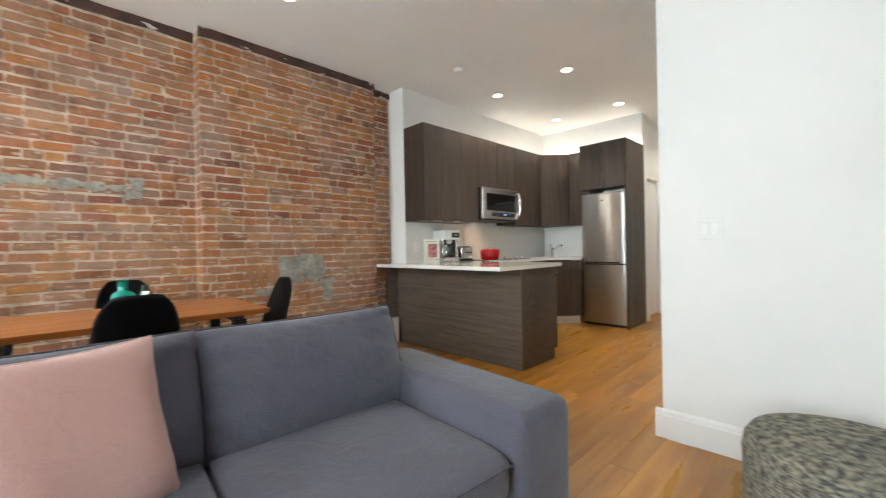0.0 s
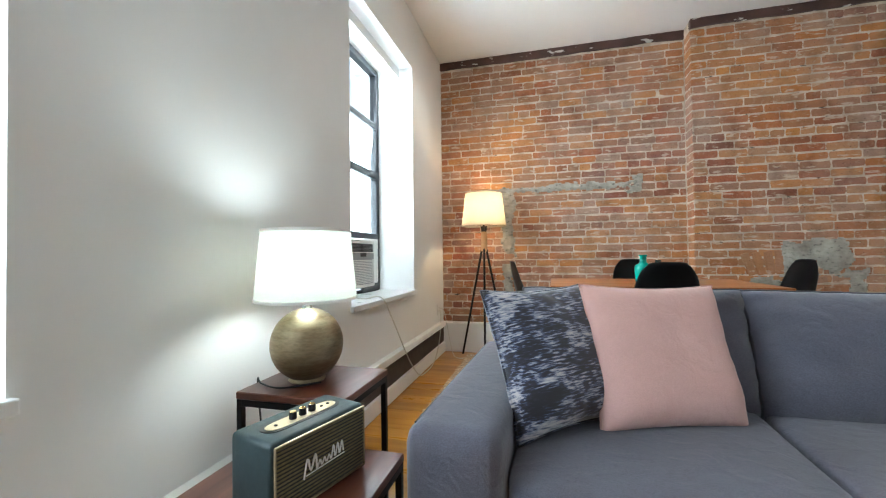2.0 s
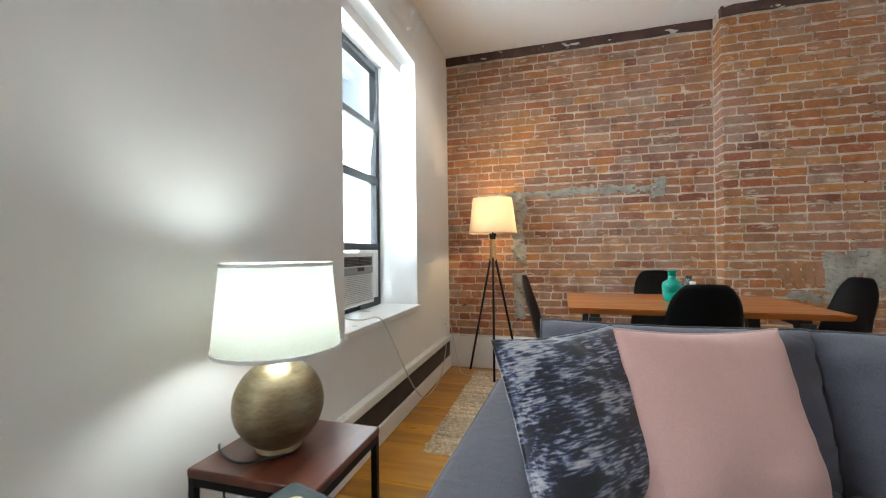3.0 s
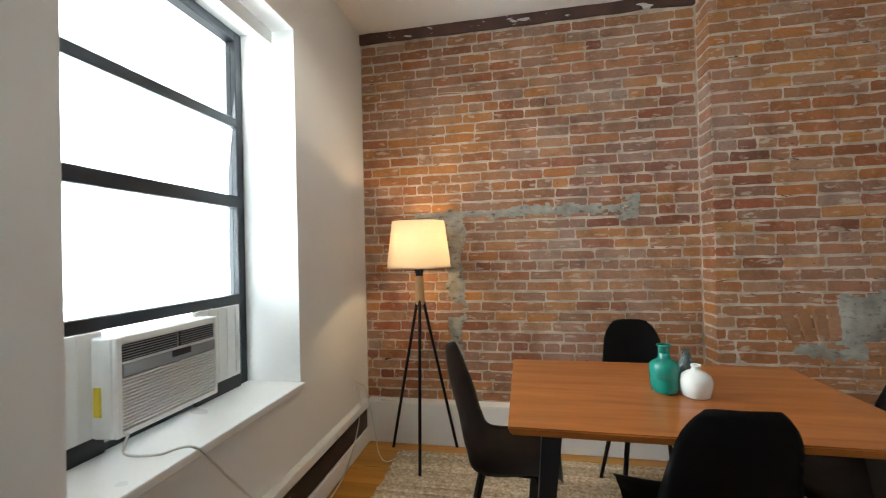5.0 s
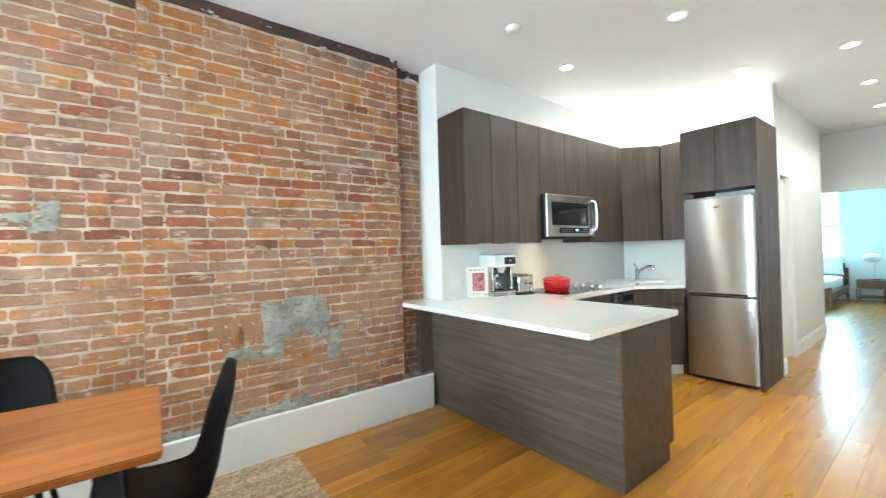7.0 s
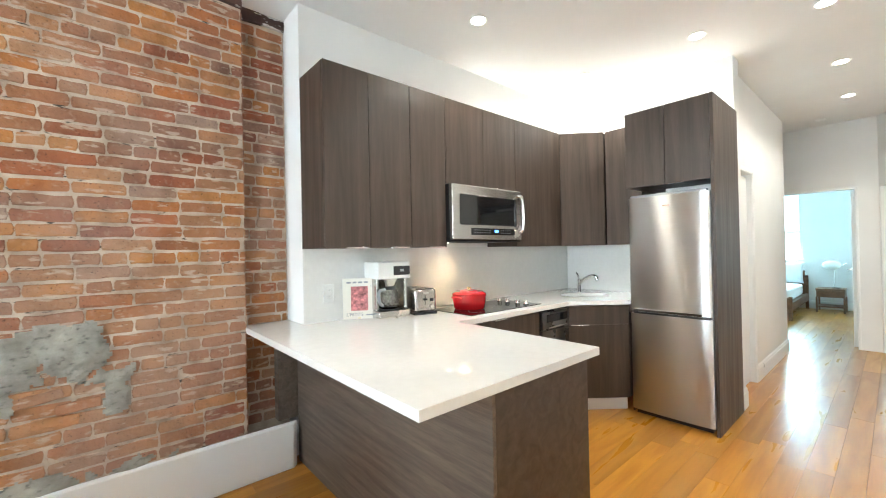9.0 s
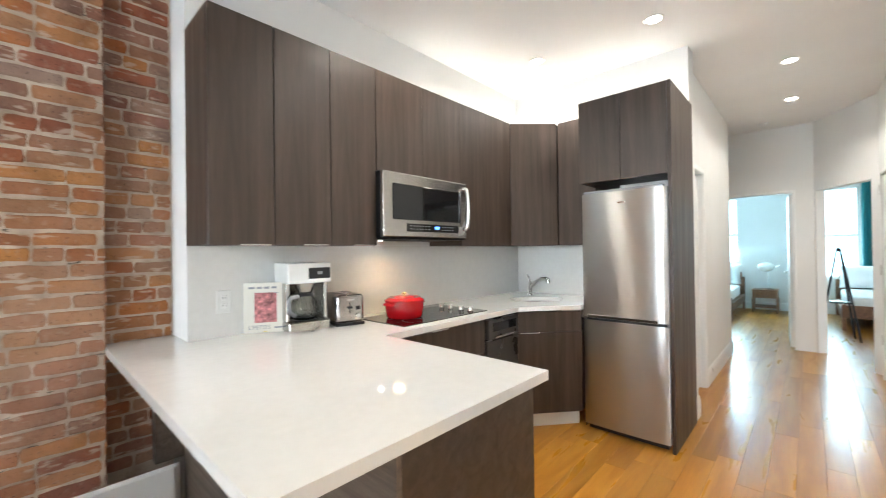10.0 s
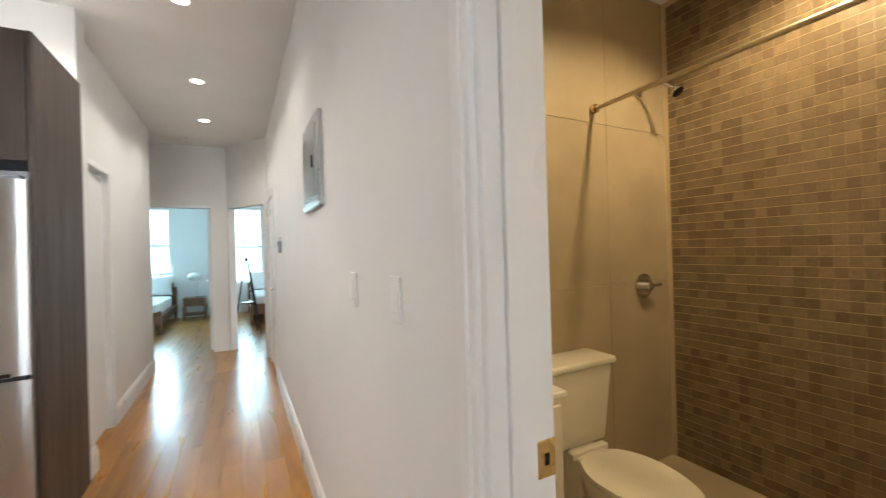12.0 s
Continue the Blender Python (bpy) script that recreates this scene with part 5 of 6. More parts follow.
sb = thing("base_cabinet", (5.625, 3.205, 0), "dark wood-grain diagonal sink cabinet", "cabinet", "base kitchen cabinets")
part("body", prism([(0.0, 0.02), (0.40, -0.315), (0.99, -0.335), (0.99, 0.60), (0.0, 0.60)], 0.105, 0.72), M_CABV, sb)
part("toe_kick", prism([(0.02, 0.035), (0.41, -0.29), (0.42, -0.275), (0.03, 0.05)], 0.0, 0.104), M_TRIM, sb, "white kick board")
ddir = Vector((0.39, -0.33, 0)).normalized()
dang = math.degrees(math.atan2(ddir.y, ddir.x))
dL = math.hypot(0.39, 0.33)
for nm, z0, z1 in (("drawer_front", 0.722, 0.876), ("door", 0.11, 0.718)):
    d = part(nm, box(0.003, dL - 0.003, 0.0, 0.019, z0, z1, 0.001), M_CABV, sb)
    d.matrix_basis = pose(0.0, 0.0, 0, 0, 0, dang)
    if nm == "door":
        pull(d, 0.02, 0.17, 0.002, z1 + 0.0015)

ct = thing("cooktop", (4.94, 3.475, 0.920), "black glass electric cooktop with steel knobs", "cooktop")
part("glass", box(-0.39, 0.39, -0.215, 0.215, 0.0, 0.006, 0.002), M_BLACKGLASS, ct)
part("rim", box(-0.394, 0.394, -0.219, 0.219, 0.0, 0.003), M_CHROME, ct)
for k in range(4):
    kn = part("knob", lathe([(0, 0.030), (0.016, 0.030), (0.018, 0.026), (0.018, 0.010), (0.021, 0.0), (0, 0)], 24, (0.285, 0.13 - k * 0.085 - (0.02 if k > 1 else 0), 0.006)), M_CHROME, ct, "steel knob", 40)
    part("knob_base", lathe([(0, 0.002), (0.022, 0.002), (0.022, 0)], 20, (0.285, 0.13 - k * 0.085 - (0.02 if k > 1 else 0), 0.006)), M_BLACK, kn)
for x, y, r in ((-0.23, 0.09, 0.085), (-0.22, -0.11, 0.07), (0.05, 0.08, 0.07), (0.06, -0.10, 0.09)):
    part("burner_ring", lathe([(r - 0.002, 0.0064), (r, 0.0064)], 40, (x, y, 0)), M_GREYPL, ct)

pot = thing("casserole_pot", (4.765, 3.50, 0.9265), "red enamelled casserole pot with a lid on the cooktop", "pot")
part("body", lathe([(0, 0), (0.102, 0), (0.114, 0.008), (0.123, 0.06), (0.125, 0.105), (0.122, 0.105), (0.0, 0.10)], 48), M_RED, pot, smooth=50)
lid = part("lid", lathe([(0.127, 0.104), (0.128, 0.113), (0.121, 0.118), (0.108, 0.124), (0.104, 0.129), (0.098, 0.127), (0.060, 0.133), (0.056, 0.137), (0.050, 0.135), (0.0, 0.137)], 48), M_RED, pot, smooth=50)
part("lid_knob", lathe([(0.009, 0.134), (0.008, 0.144), (0.017, 0.148), (0.018, 0.155), (0.012, 0.160), (0, 0.161)], 24), M_GOLD, lid, "small brass lid knob", 50)
for s in (-1, 1):
    hdl = part("handle", tube(curve_pts([(s * 0.118, -0.042, 0.088), (s * 0.138, -0.034, 0.092), (s * 0.146, 0, 0.094), (s * 0.138, 0.034, 0.092), (s * 0.118, 0.042, 0.088)], 5), 0.009, 10), M_RED, pot, smooth=60)

cm = thing("coffee_maker", (4.17, 3.68, 0.920), "white and steel drip coffee maker with a glass carafe", "coffee maker", "", -6)
part("base", box(-0.115, 0.115, -0.10, 0.115, 0.0, 0.055, 0.010, 3), M_STEEL, cm)
part("hot_plate", lathe([(0, 0.058), (0.068, 0.058), (0.070, 0.0545)], 32, (-0.005, -0.02, 0)), M_BLACK, cm)
part("column", box(-0.115, 0.115, 0.045, 0.115, 0.055, 0.265, 0.008, 2), M_STEEL, cm)
part("side_wall", box(-0.115, -0.095, -0.06, 0.046, 0.055, 0.265, 0.004), M_STEEL, cm)
part("side_wall", box(0.095, 0.115, -0.06, 0.046, 0.055, 0.265, 0.004), M_STEEL, cm)
part("filter_cone", lathe([(0.045, 0.205), (0.080, 0.265), (0, 0.265)], 32, (-0.005, -0.02, 0)), M_STEEL, cm, smooth=50)
part("head", box(-0.120, 0.120, -0.105, 0.118, 0.262, 0.372, 0.008, 3), M_WHITEPL, cm, "white plastic water tank head")
part("display", box(-0.01, 0.112, -0.108, -0.104, 0.285, 0.345, 0.003), M_BLACK, cm)
part("digits", box(0.038, 0.066, -0.1095, -0.1075, 0.308, 0.324), M_GREYPL, cm)
car = part("carafe", lathe([(0, 0.060), (0.055, 0.060), (0.068, 0.075), (0.074, 0.11), (0.066, 0.155), (0.050, 0.18), (0.050, 0.195), (0.048, 0.195), (0.048, 0.18), (0.063, 0.154), (0.071, 0.11), (0.065, 0.078), (0.053, 0.064), (0, 0.064)], 40, (-0.005, -0.025, 0)), M_SMOKE, cm, "glass carafe", 60)
part("carafe_lid", lathe([(0, 0.205), (0.045, 0.205), (0.052, 0.195), (0.052, 0.188)], 32, (-0.005, -0.025, 0)), M_BLACK, car, smooth=50)
part("carafe_handle", tube(curve_pts([(-0.05, -0.05, 0.19), (-0.105, -0.085, 0.18), (-0.11, -0.09, 0.12), (-0.07, -0.06, 0.085)], 6), 0.010, 10), M_GREYPL, car, smooth=60)

to = thing("toaster", (4.425, 3.67, 0.920), "brushed steel two-slot toaster", "toaster", "", -14)
part("body", box(-0.085, 0.085, -0.12, 0.12, 0.016, 0.180, 0.022, 4), M_STEEL, to, smooth=40)
part("base", box(-0.088, 0.088, -0.122, 0.122, 0.0, 0.018, 0.004), M_BLACK, to)
part("front_plate", box(-0.070, 0.070, -0.124, -0.118, 0.03, 0.168, 0.006, 2), M_STEEL, to)
for sx in (-0.028, 0.028):
    part("slot", box(sx - 0.014, sx + 0.014, -0.09, 0.09, 0.1785, 0.1815), M_BLACK, to)
part("lever_slot", box(-0.008, -0.004, -0.1255, -0.1235, 0.07, 0.135), M_BLACK, to)
part("lever", box(-0.020, 0.008, -0.136, -0.124, 0.10, 0.112, 0.003), M_BLACK, to)
kn = part("dial", lathe([(0, 0.012), (0.013, 0.012), (0.016, 0.0), (0, 0)], 20), M_CHROME, to, smooth=40)
kn.matrix_basis = pose(0.042, -0.124, 0.055, 90, 0, 0)
part("badge", box(-0.022, 0.022, -0.1258, -0.1238, 0.145, 0.155), M_CHROME, to)
part("display", box(0.030, 0.056, -0.1258, -0.1238, 0.09, 0.112), M_BLACK, to)

card = thing("framed_card", (3.985, 3.745, 0.9205), "cream cook-book card with a red print, leaning on the backsplash", "card", "", -30)
part("board", box(-0.105, 0.105, -0.006, 0.006, 0.0, 0.268, 0.002), M_CARD, card)
part("picture", box(-0.052, 0.058, -0.008, -0.005, 0.055, 0.215), M_PRINT, card, "red and pink print")
for k, (x0, x1) in enumerate(((-0.080, -0.05), (-0.040, -0.015), (-0.005, 0.022), (0.032, 0.058), (0.066, 0.085))):
    part("title_bar", box(x0, x1, -0.0075, -0.005, 0.236, 0.247), M_GREYPL, card)
part("emblem", lathe([(0, 0.0085), (0.012, 0.0085), (0.012, 0.005)], 20), M_YELLOW, card)
card.children[-1].matrix_basis = pose(0.005, 0, 0.241, 90, 0, 0)


def letters(text, size, at, turn, parent, material, name="lettering", rx=90):
    cu = bpy.data.curves.new(name, "FONT")
    cu.body, cu.size, cu.extrude, cu.align_x = text, size, 0.0006, "LEFT"
    tmp = bpy.data.objects.new(name, cu)
    scene.collection.objects.link(tmp)
    me = bpy.data.meshes.new_from_object(tmp.evaluated_get(bpy.context.evaluated_depsgraph_get()))
    bpy.data.objects.remove(tmp)
    me.materials.append(material)
    ob = new(name, me)
    ob.parent = parent
    ob.matrix_basis = pose(*at, rx, 0, turn)
    return ob


letters("L'PETITS", 0.030, (-0.082, -0.0075, 0.020), 0, card, M_GREYPL)
part("caption_bar", box(0.045, 0.09, -0.0075, -0.005, 0.022, 0.030), M_GREYPL, card)

# refrigerator and its housing
fr = thing("refrigerator", (5.985, 2.275, 0), "stainless steel bottom-freezer refrigerator with a recessed handle", "refrigerator")
part("cabinet", box(0.062, 0.63, 0.01, 0.565, 0.03, 1.745, 0.004), M_GREYPL, fr)


def bowed_door(z0, z1):
    """A steel door whose front bows out gently and rolls back at both edges."""
    us = [math.sin(math.pi * (k / 40 - 0.5)) for k in range(41)]
    front = [(0.012 - 0.007 * (1 - u * u) - 0.006 * (1 - abs(u) ** 9), 0.2875 * (1 + u)) for u in us]
    return prism(front + [(0.060, 0.575), (0.060, 0.0)], z0, z1)


part("door", bowed_door(0.840, 1.757), M_STEELV, fr, "brushed steel upper door", 50)
part("door", bowed_door(0.040, 0.818), M_STEELV, fr, "brushed steel freezer door", 50)
part("handle_groove", box(0.012, 0.06, 0.02, 0.555, 0.818, 0.840), M_BLACK, fr)
part("handle_lip", box(-0.014, 0.02, 0.06, 0.54, 0.838, 0.862, 0.003), M_CHROME, fr, "polished handle lip")
part("kick", box(0.04, 0.6, 0.02, 0.555, 0.0, 0.04), M_BLACK, fr)
part("hinge_cover", box(0.005, 0.06, 0.02, 0.56, 1.757, 1.775, 0.003), M_GREYPL, fr)
part("badge", box(-0.0095, -0.005, 0.26, 0.31, 1.67, 1.68), M_CHROME, fr)
hs = thing("refrigerator_housing", (5.975, 2.24, 0), "dark wood-grain tall panel beside the refrigerator", "cabinet")
part("side_panel", box(0.0, 0.645, 0.0, 0.022, 0.0, 2.450, 0.001), M_CABV, hs)
part("side_panel", box(0.06, 0.645, 0.617, 0.628, 0.0, 1.384, 0.001), M_CABV, hs)
fc = thing("upper_cabinet", (5.975, 2.263, 1.842), "two-door dark wood-grain cabinet over the refrigerator", "cabinet", "upper kitchen cabinets")
part("body", box(0.02, 0.64, 0.0, 0.598, 0.0, 0.606, 0.001), M_CABV, fc)
for y0, y1 in ((0.001, 0.2965), (0.3005, 0.597)):
    d = part("door", box(0.0, 0.0185, y0, y1, -0.002, 0.606, 0.001), M_CABV, fc)
    part("pull", box(-0.010, 0.004, (y0 + y1) / 2 - 0.06 + (0.08 if y0 < 0.1 else -0.08), (y0 + y1) / 2 + 0.06 + (0.08 if y0 < 0.1 else -0.08), -0.006, -0.0025), M_CHROME, d, "slim steel edge pull")
part("filler", box(0.30, 0.32, 0.0, 0.40, -0.055, -0.003), M_TRIM, fc)

# ---- bathroom ----
tl = thing("toilet", (5.045, -0.09, 0), "cream porcelain two-piece toilet, lid down", "toilet", "", 90)
bm = box(-0.205, 0.205, 0.0, 0.185, 0.365, 0.765, 0.025, 4)
for v in bm.verts:
    q = (0.765 - v.co.z) / 0.4
    v.co.x *= 1 - 0.14 * q
    v.co.y = 0.185 - (0.185 - v.co.y) * (1 - 0.02 * q) if v.co.y < 0.09 else v.co.y - 0.03 * q
part("tank", bm, M_CREAM, tl, smooth=40)
part("seat_hinge", box(-0.12, 0.12, 0.175, 0.215, 0.352, 0.388, 0.008, 2), M_CREAM, tl)
bm = box(-0.218, 0.218, -0.005, 0.20, 0.765, 0.803, 0.014, 4)
part("tank_lid", bm, M_CREAM, tl, smooth=40)


def oval(cx, cy, rx, ry, n=40):
    return [(cx + rx * math.cos(2 * math.pi * k / n), cy + ry * math.sin(2 * math.pi * k / n) * (1.0 if math.sin(2 * math.pi * k / n) > 0 else 0.8)) for k in range(n)]


bm = bmesh.new()
rings = []
for z, rx, ry, cy in ((0.0, 0.11, 0.20, 0.36), (0.02, 0.115, 0.21, 0.36), (0.18, 0.10, 0.19, 0.36), (0.25, 0.15, 0.24, 0.40), (0.318, 0.185, 0.29, 0.44), (0.335, 0.185, 0.29, 0.44)):
    rings.append([bm.verts.new((x, y, z)) for x, y in oval(0, cy, rx, ry)])
for a, b in zip(rings, rings[1:]):
    for i in range(40):
        bm.faces.new((a[i], a[(i + 1) % 40], b[(i + 1) % 40], b[i]))
bm.faces.new(rings[-1])
part("bowl", bm, M_CREAM, tl, smooth=60)
part("seat", prism(oval(0, 0.44, 0.188, 0.292), 0.337, 0.354, 0.006, None, 2), M_CREAM, tl, smooth=40)
part("lid", prism(oval(0, 0.44, 0.186, 0.290), 0.356, 0.376, 0.008, None, 2), M_CREAM, tl, smooth=40)
part("pedestal", box(-0.10, 0.10, 0.03, 0.24, 0.0, 0.37, 0.02, 3), M_CREAM, tl, smooth=40)
tl.matrix_basis = pose(5.045, -0.09, 0, 0, 0, 90)
vn = thing("vanity_cabinet", (4.57, 0.31, 0), "cream bathroom vanity with a white top", "vanity")
part("body", box(0.01, 0.475, 0.02, 0.63, 0.08, 0.80, 0.003), M_CREAM, vn)
part("top", box(0.0, 0.48, 0.0, 0.632, 0.80, 0.825, 0.006, 2), M_PORCELAIN, vn)
part("plinth", box(0.04, 0.475, 0.05, 0.63, 0.0, 0.08), M_CREAM, vn)
part("door", box(-0.006, 0.01, 0.04, 0.61, 0.10, 0.78, 0.003), M_CREAM, vn)
rod = thing("shower_rod", (5.04, -0.41, 2.145), "brass-toned shower curtain rod", "rod")
part("tube", tube([(0.0, 0, 0), (-1.695, -0.04, 0.02)], 0.0125, 14), M_PALEBRASS, rod, smooth=60)
part("flange", tube([(0.0, 0, 0), (-0.018, 0, 0)], 0.026, 20), M_GOLD, rod, smooth=40)
part("flange", tube([(-1.700, -0.04, 0.02), (-1.682, -0.04, 0.02)], 0.026, 20), M_GOLD, rod, smooth=40)
sv = thing("shower_valve", (5.044, -0.80, 1.115), "round chrome shower valve with a lever", "valve")
part("plate", tube([(0, 0, 0), (-0.006, 0, 0), (-0.012, 0, 0)], 0.075, 32), M_CHROME, sv, smooth=40)
part("hub", tube([(-0.01, 0, 0), (-0.06, 0, 0)], 0.024, 20), M_CHROME, sv, smooth=40)
part("lever", tube([(-0.05, 0.0, 0), (-0.055, -0.09, 0.006)], 0.011, 12), M_CHROME, sv, smooth=50)
shh = thing("wall_shower", (5.044, -0.80, 2.30), "chrome shower head on a curved arm", "shower head")
part("flange", tube([(0, 0, 0), (-0.012, 0, 0)], 0.03, 24), M_CHROME, shh, smooth=40)
part("arm", tube(curve_pts([(0, 0, 0), (-0.07, -0.01, 0.020), (-0.14, -0.035, 0.012), (-0.185, -0.055, -0.025)], 6), 0.009, 12), M_CHROME, shh, smooth=60)
hd = part("head", lathe([(0.010, 0.045), (0.016, 0.03), (0.034, 0.004), (0.036, -0.008), (0.033, -0.010)], 28), M_CHROME, shh, smooth=50)
hd.matrix_basis = pose(-0.205, -0.065, -0.052, 0, 38, 0)
face = part("spray_face", lathe([(0.034, -0.0085), (0, -0.011)], 28), M_DARKMETAL, hd, "dark spray face")

# ---- bedrooms ----


def bed(at, w, L, label, turn=0.0):
    """Head towards +X, foot at the origin's x."""
    b = thing("bed", at, label, "bed", "", turn)
    for y in (-w / 2, w / 2 - 0.05):
        part("side_rail", box(0.05, L - 0.04, y, y + 0.05, 0.17, 0.32, 0.004), M_WALNUT, b)
        part("leg", box(0.0, 0.07, y, y + 0.05, 0.0, 0.42, 0.004), M_WALNUT, b)
        part("leg", box(L - 0.07, L, y, y + 0.05, 0.0, 0.70, 0.004), M_WALNUT, b)
    part("footboard", box(0.01, 0.05, -w / 2 + 0.05, w / 2 - 0.05, 0.20, 0.40, 0.004), M_WALNUT, b)
    part("headboard", box(L - 0.055, L - 0.015, -w / 2 + 0.05, w / 2 - 0.05, 0.30, 0.80, 0.004), M_WALNUT, b)
    bm = pad(L - 0.14, w - 0.11, 0.24, 9, 0, 14, 0.008)
    bmesh.ops.translate(bm, verts=bm.verts, vec=(L / 2, 0, 0.42))
    part("mattress", bm, M_LINEN, b, "white linen bedding", 180)
    part("slats", box(0.07, L - 0.07, -w / 2 + 0.05, w / 2 - 0.05, 0.26, 0.30), M_WALNUT, b)
    for k, y in enumerate((-w / 4, w / 4)):
        bp = whole("bed_pillow", pillow_mesh(w / 2 - 0.08, 0.46, 0.20, 0.012, k * 4.0), M_LINEN, "white bed pillow propped on the headboard", "pillow", "bed pillows", 180)
        bp.matrix_basis = b.matrix_basis @ pose(L - 0.22, y, 0.76, 0, 0, -90) @ pose(0, 0, 0, -22, 0, 0)
    return b


bed((11.90, 3.38, 0), 1.50, 2.03, "double bed with white linen and a low wooden frame")
bed((11.98, 0.50, 0), 1.45, 1.98, "double bed with white linen and a wooden footboard")
ns = thing("nightstand", (13.62, 2.27, 0), "small walnut nightstand with an open shelf", "nightstand")
part("top", box(-0.20, 0.24, -0.21, 0.21, 0.44, 0.47, 0.003), M_WALNUT, ns)
part("drawer_box", box(-0.19, 0.23, -0.20, 0.20, 0.30, 0.4395, 0.002), M_WALNUT, ns)
part("drawer_front", box(-0.208, -0.191, -0.19, 0.19, 0.31, 0.43, 0.002), M_WALNUT, ns)
part("shelf", box(-0.18, 0.22, -0.19, 0.19, 0.10, 0.125), M_WALNUT, ns)
for sx in (-0.185, 0.215):
    for sy in (-0.195, 0.195):
        part("leg", box(sx - 0.015, sx + 0.015, sy - 0.015, sy + 0.015, 0, 0.2995, 0.002), M_WALNUT, ns)
bl = thing("bedside_lamp", (13.66, 2.20, 0.47), "bedside lamp with a pale round shade on a bent arm", "lamp")
part("base", lathe([(0, 0), (0.07, 0), (0.07, 0.012), (0, 0.014)], 28), M_DARKMETAL, bl)
part("stem", tube(curve_pts([(0, 0.02, 0.01), (0, 0.02, 0.28), (0, 0.0, 0.38), (0, -0.16, 0.50)], 6), 0.007, 10), M_CHROME, bl)
part("shade", lathe([(0, 0.36), (0.10, 0.38), (0.14, 0.44), (0.13, 0.50), (0.07, 0.54), (0, 0.55)], 32, (0, 0.06, 0.0)), M_PORCELAIN, bl, smooth=180)
cur = thing("curtain", (13.86, 0.78, 0), "teal curtain hanging beside the bedroom window", "curtain")


def drape(u, v):
    y = -0.22 + 0.30 * u
    return (0.03 * math.sin(u * 26) * (0.6 + 0.4 * (1 - v)), y, 0.03 + 2.57 * v)


bm = grid_surface(drape, 60, 12)
bmesh.ops.solidify(bm, geom=bm.faces[:], thickness=0.004)
part("drape", bm, M_CURTAIN, cur, smooth=180)
part("rod", tube([(0.0, -0.35, 2.615), (0.0, 0.80, 2.615)], 0.012, 10), M_DARKMETAL, cur)
rack = thing("clothes_rack", (11.15, 1.28, 0), "dark upright stand beside the bedroom door", "stand")
for x0, y0 in ((-0.16, -0.20), (0.16, -0.16), (0.02, 0.22)):
    part("post", tube([(x0, y0, 0.0), (x0 * 0.1, y0 * 0.1, 1.28)], 0.015, 10, None, 0.011), M_DARKMETAL, rack)
part("shelf", box(-0.11, 0.11, -0.12, 0.10, 0.52, 0.545, 0.004), M_DARKMETAL, rack)
part("collar", lathe([(0, 1.26), (0.03, 1.26), (0.03, 1.31), (0, 1.32)], 16), M_DARKMETAL, rack)

# ---- pieces of walls and floors ----


def chip_mesh(name, w, h, d, jitter, seed, material, axis="y"):
    """A block w by h, standing d proud, with an uneven chamfered face that looks along -Y (or +Z for axis 'z')."""
    rnd = random.Random(seed)
    vs = []
    for depth, inset in ((0.0, 0.0), (d * 0.7, 0.0), (d, min(0.006, h * 0.12))):
        for sx, sz in ((-1, -1), (1, -1), (1, 1), (-1, 1)):
            x = sx * (w / 2 - inset) + rnd.uniform(-jitter, jitter)
            z = sz * (h / 2 - inset) + rnd.uniform(-jitter, jitter)
            y = depth + (rnd.uniform(-jitter, jitter) * 0.7 if depth > 0 else 0)
            vs.append((x, -y, z) if axis == "y" else (x, z, y))
    fs = [(8, 9, 10, 11)]
    for b in (0, 4):
        fs += [(b + i, b + (i + 1) % 4, b + 4 + (i + 1) % 4, b + 4 + i) for i in range(4)]
    me = bpy.data.meshes.new(name)
    me.from_pydata(vs, [], fs)
    me.materials.append(material)
    return me


def brick_mesh(w, h, d, jitter, seed):
    """A worn hand-made brick with rounded corners and wavy edges, its face towards -Y."""
    rnd = random.Random(seed)
    c = min(0.005, w * 0.2)
    q = w / 2 - c
    out = [(-q, -h / 2), (-q * 0.34, -h / 2), (q * 0.34, -h / 2), (q, -h / 2), (w / 2, -h * 0.2), (w / 2, h * 0.2), (q, h / 2), (q * 0.34, h / 2), (-q * 0.34, h / 2), (-q, h / 2), (-w / 2, h * 0.2), (-w / 2, -h * 0.2)]
    out = [(x + rnd.uniform(-jitter, jitter) * 0.8, z + rnd.uniform(-jitter, jitter)) for x, z in out]
    n = len(out)
    vs = []
    for depth, inset in ((-0.004, 0.0), (d * 0.55, 0.0006), (d, 0.0028)):
        for x, z in out:
            s = (w / 2 - inset) / (w / 2), (h / 2 - inset) / (h / 2)
            vs.append((x * s[0], -depth - (rnd.uniform(-0.0014, 0.0014) if depth > 0 else 0), z * s[1]))
    fs = [tuple(range(2 * n, 3 * n))]
    for b in (0, n):
        fs += [(b + i, b + (i + 1) % n, b + n + (i + 1) % n, b + n + i) for i in range(n)]
    me = bpy.data.meshes.new("brick")
    me.from_pydata(vs, [], fs)
    me.materials.append(M_BRICK)
    return me


COURSE = 0.069
BH = 0.0562
full = [brick_mesh(0.2060, BH, 0.0050, 0.0036, 10 + k) for k in range(18)]
head = [brick_mesh(0.0995, BH, 0.0050, 0.0032, 40 + k) for k in range(8)]
trimmed = {}


def short_brick(w):
    key = round(w, 2)
    if key not in trimmed:
        trimmed[key] = brick_mesh(max(0.025, key), BH, 0.0050, 0.0025, 70 + int(key * 1000))
    return trimmed[key]


rnd = random.Random(5)


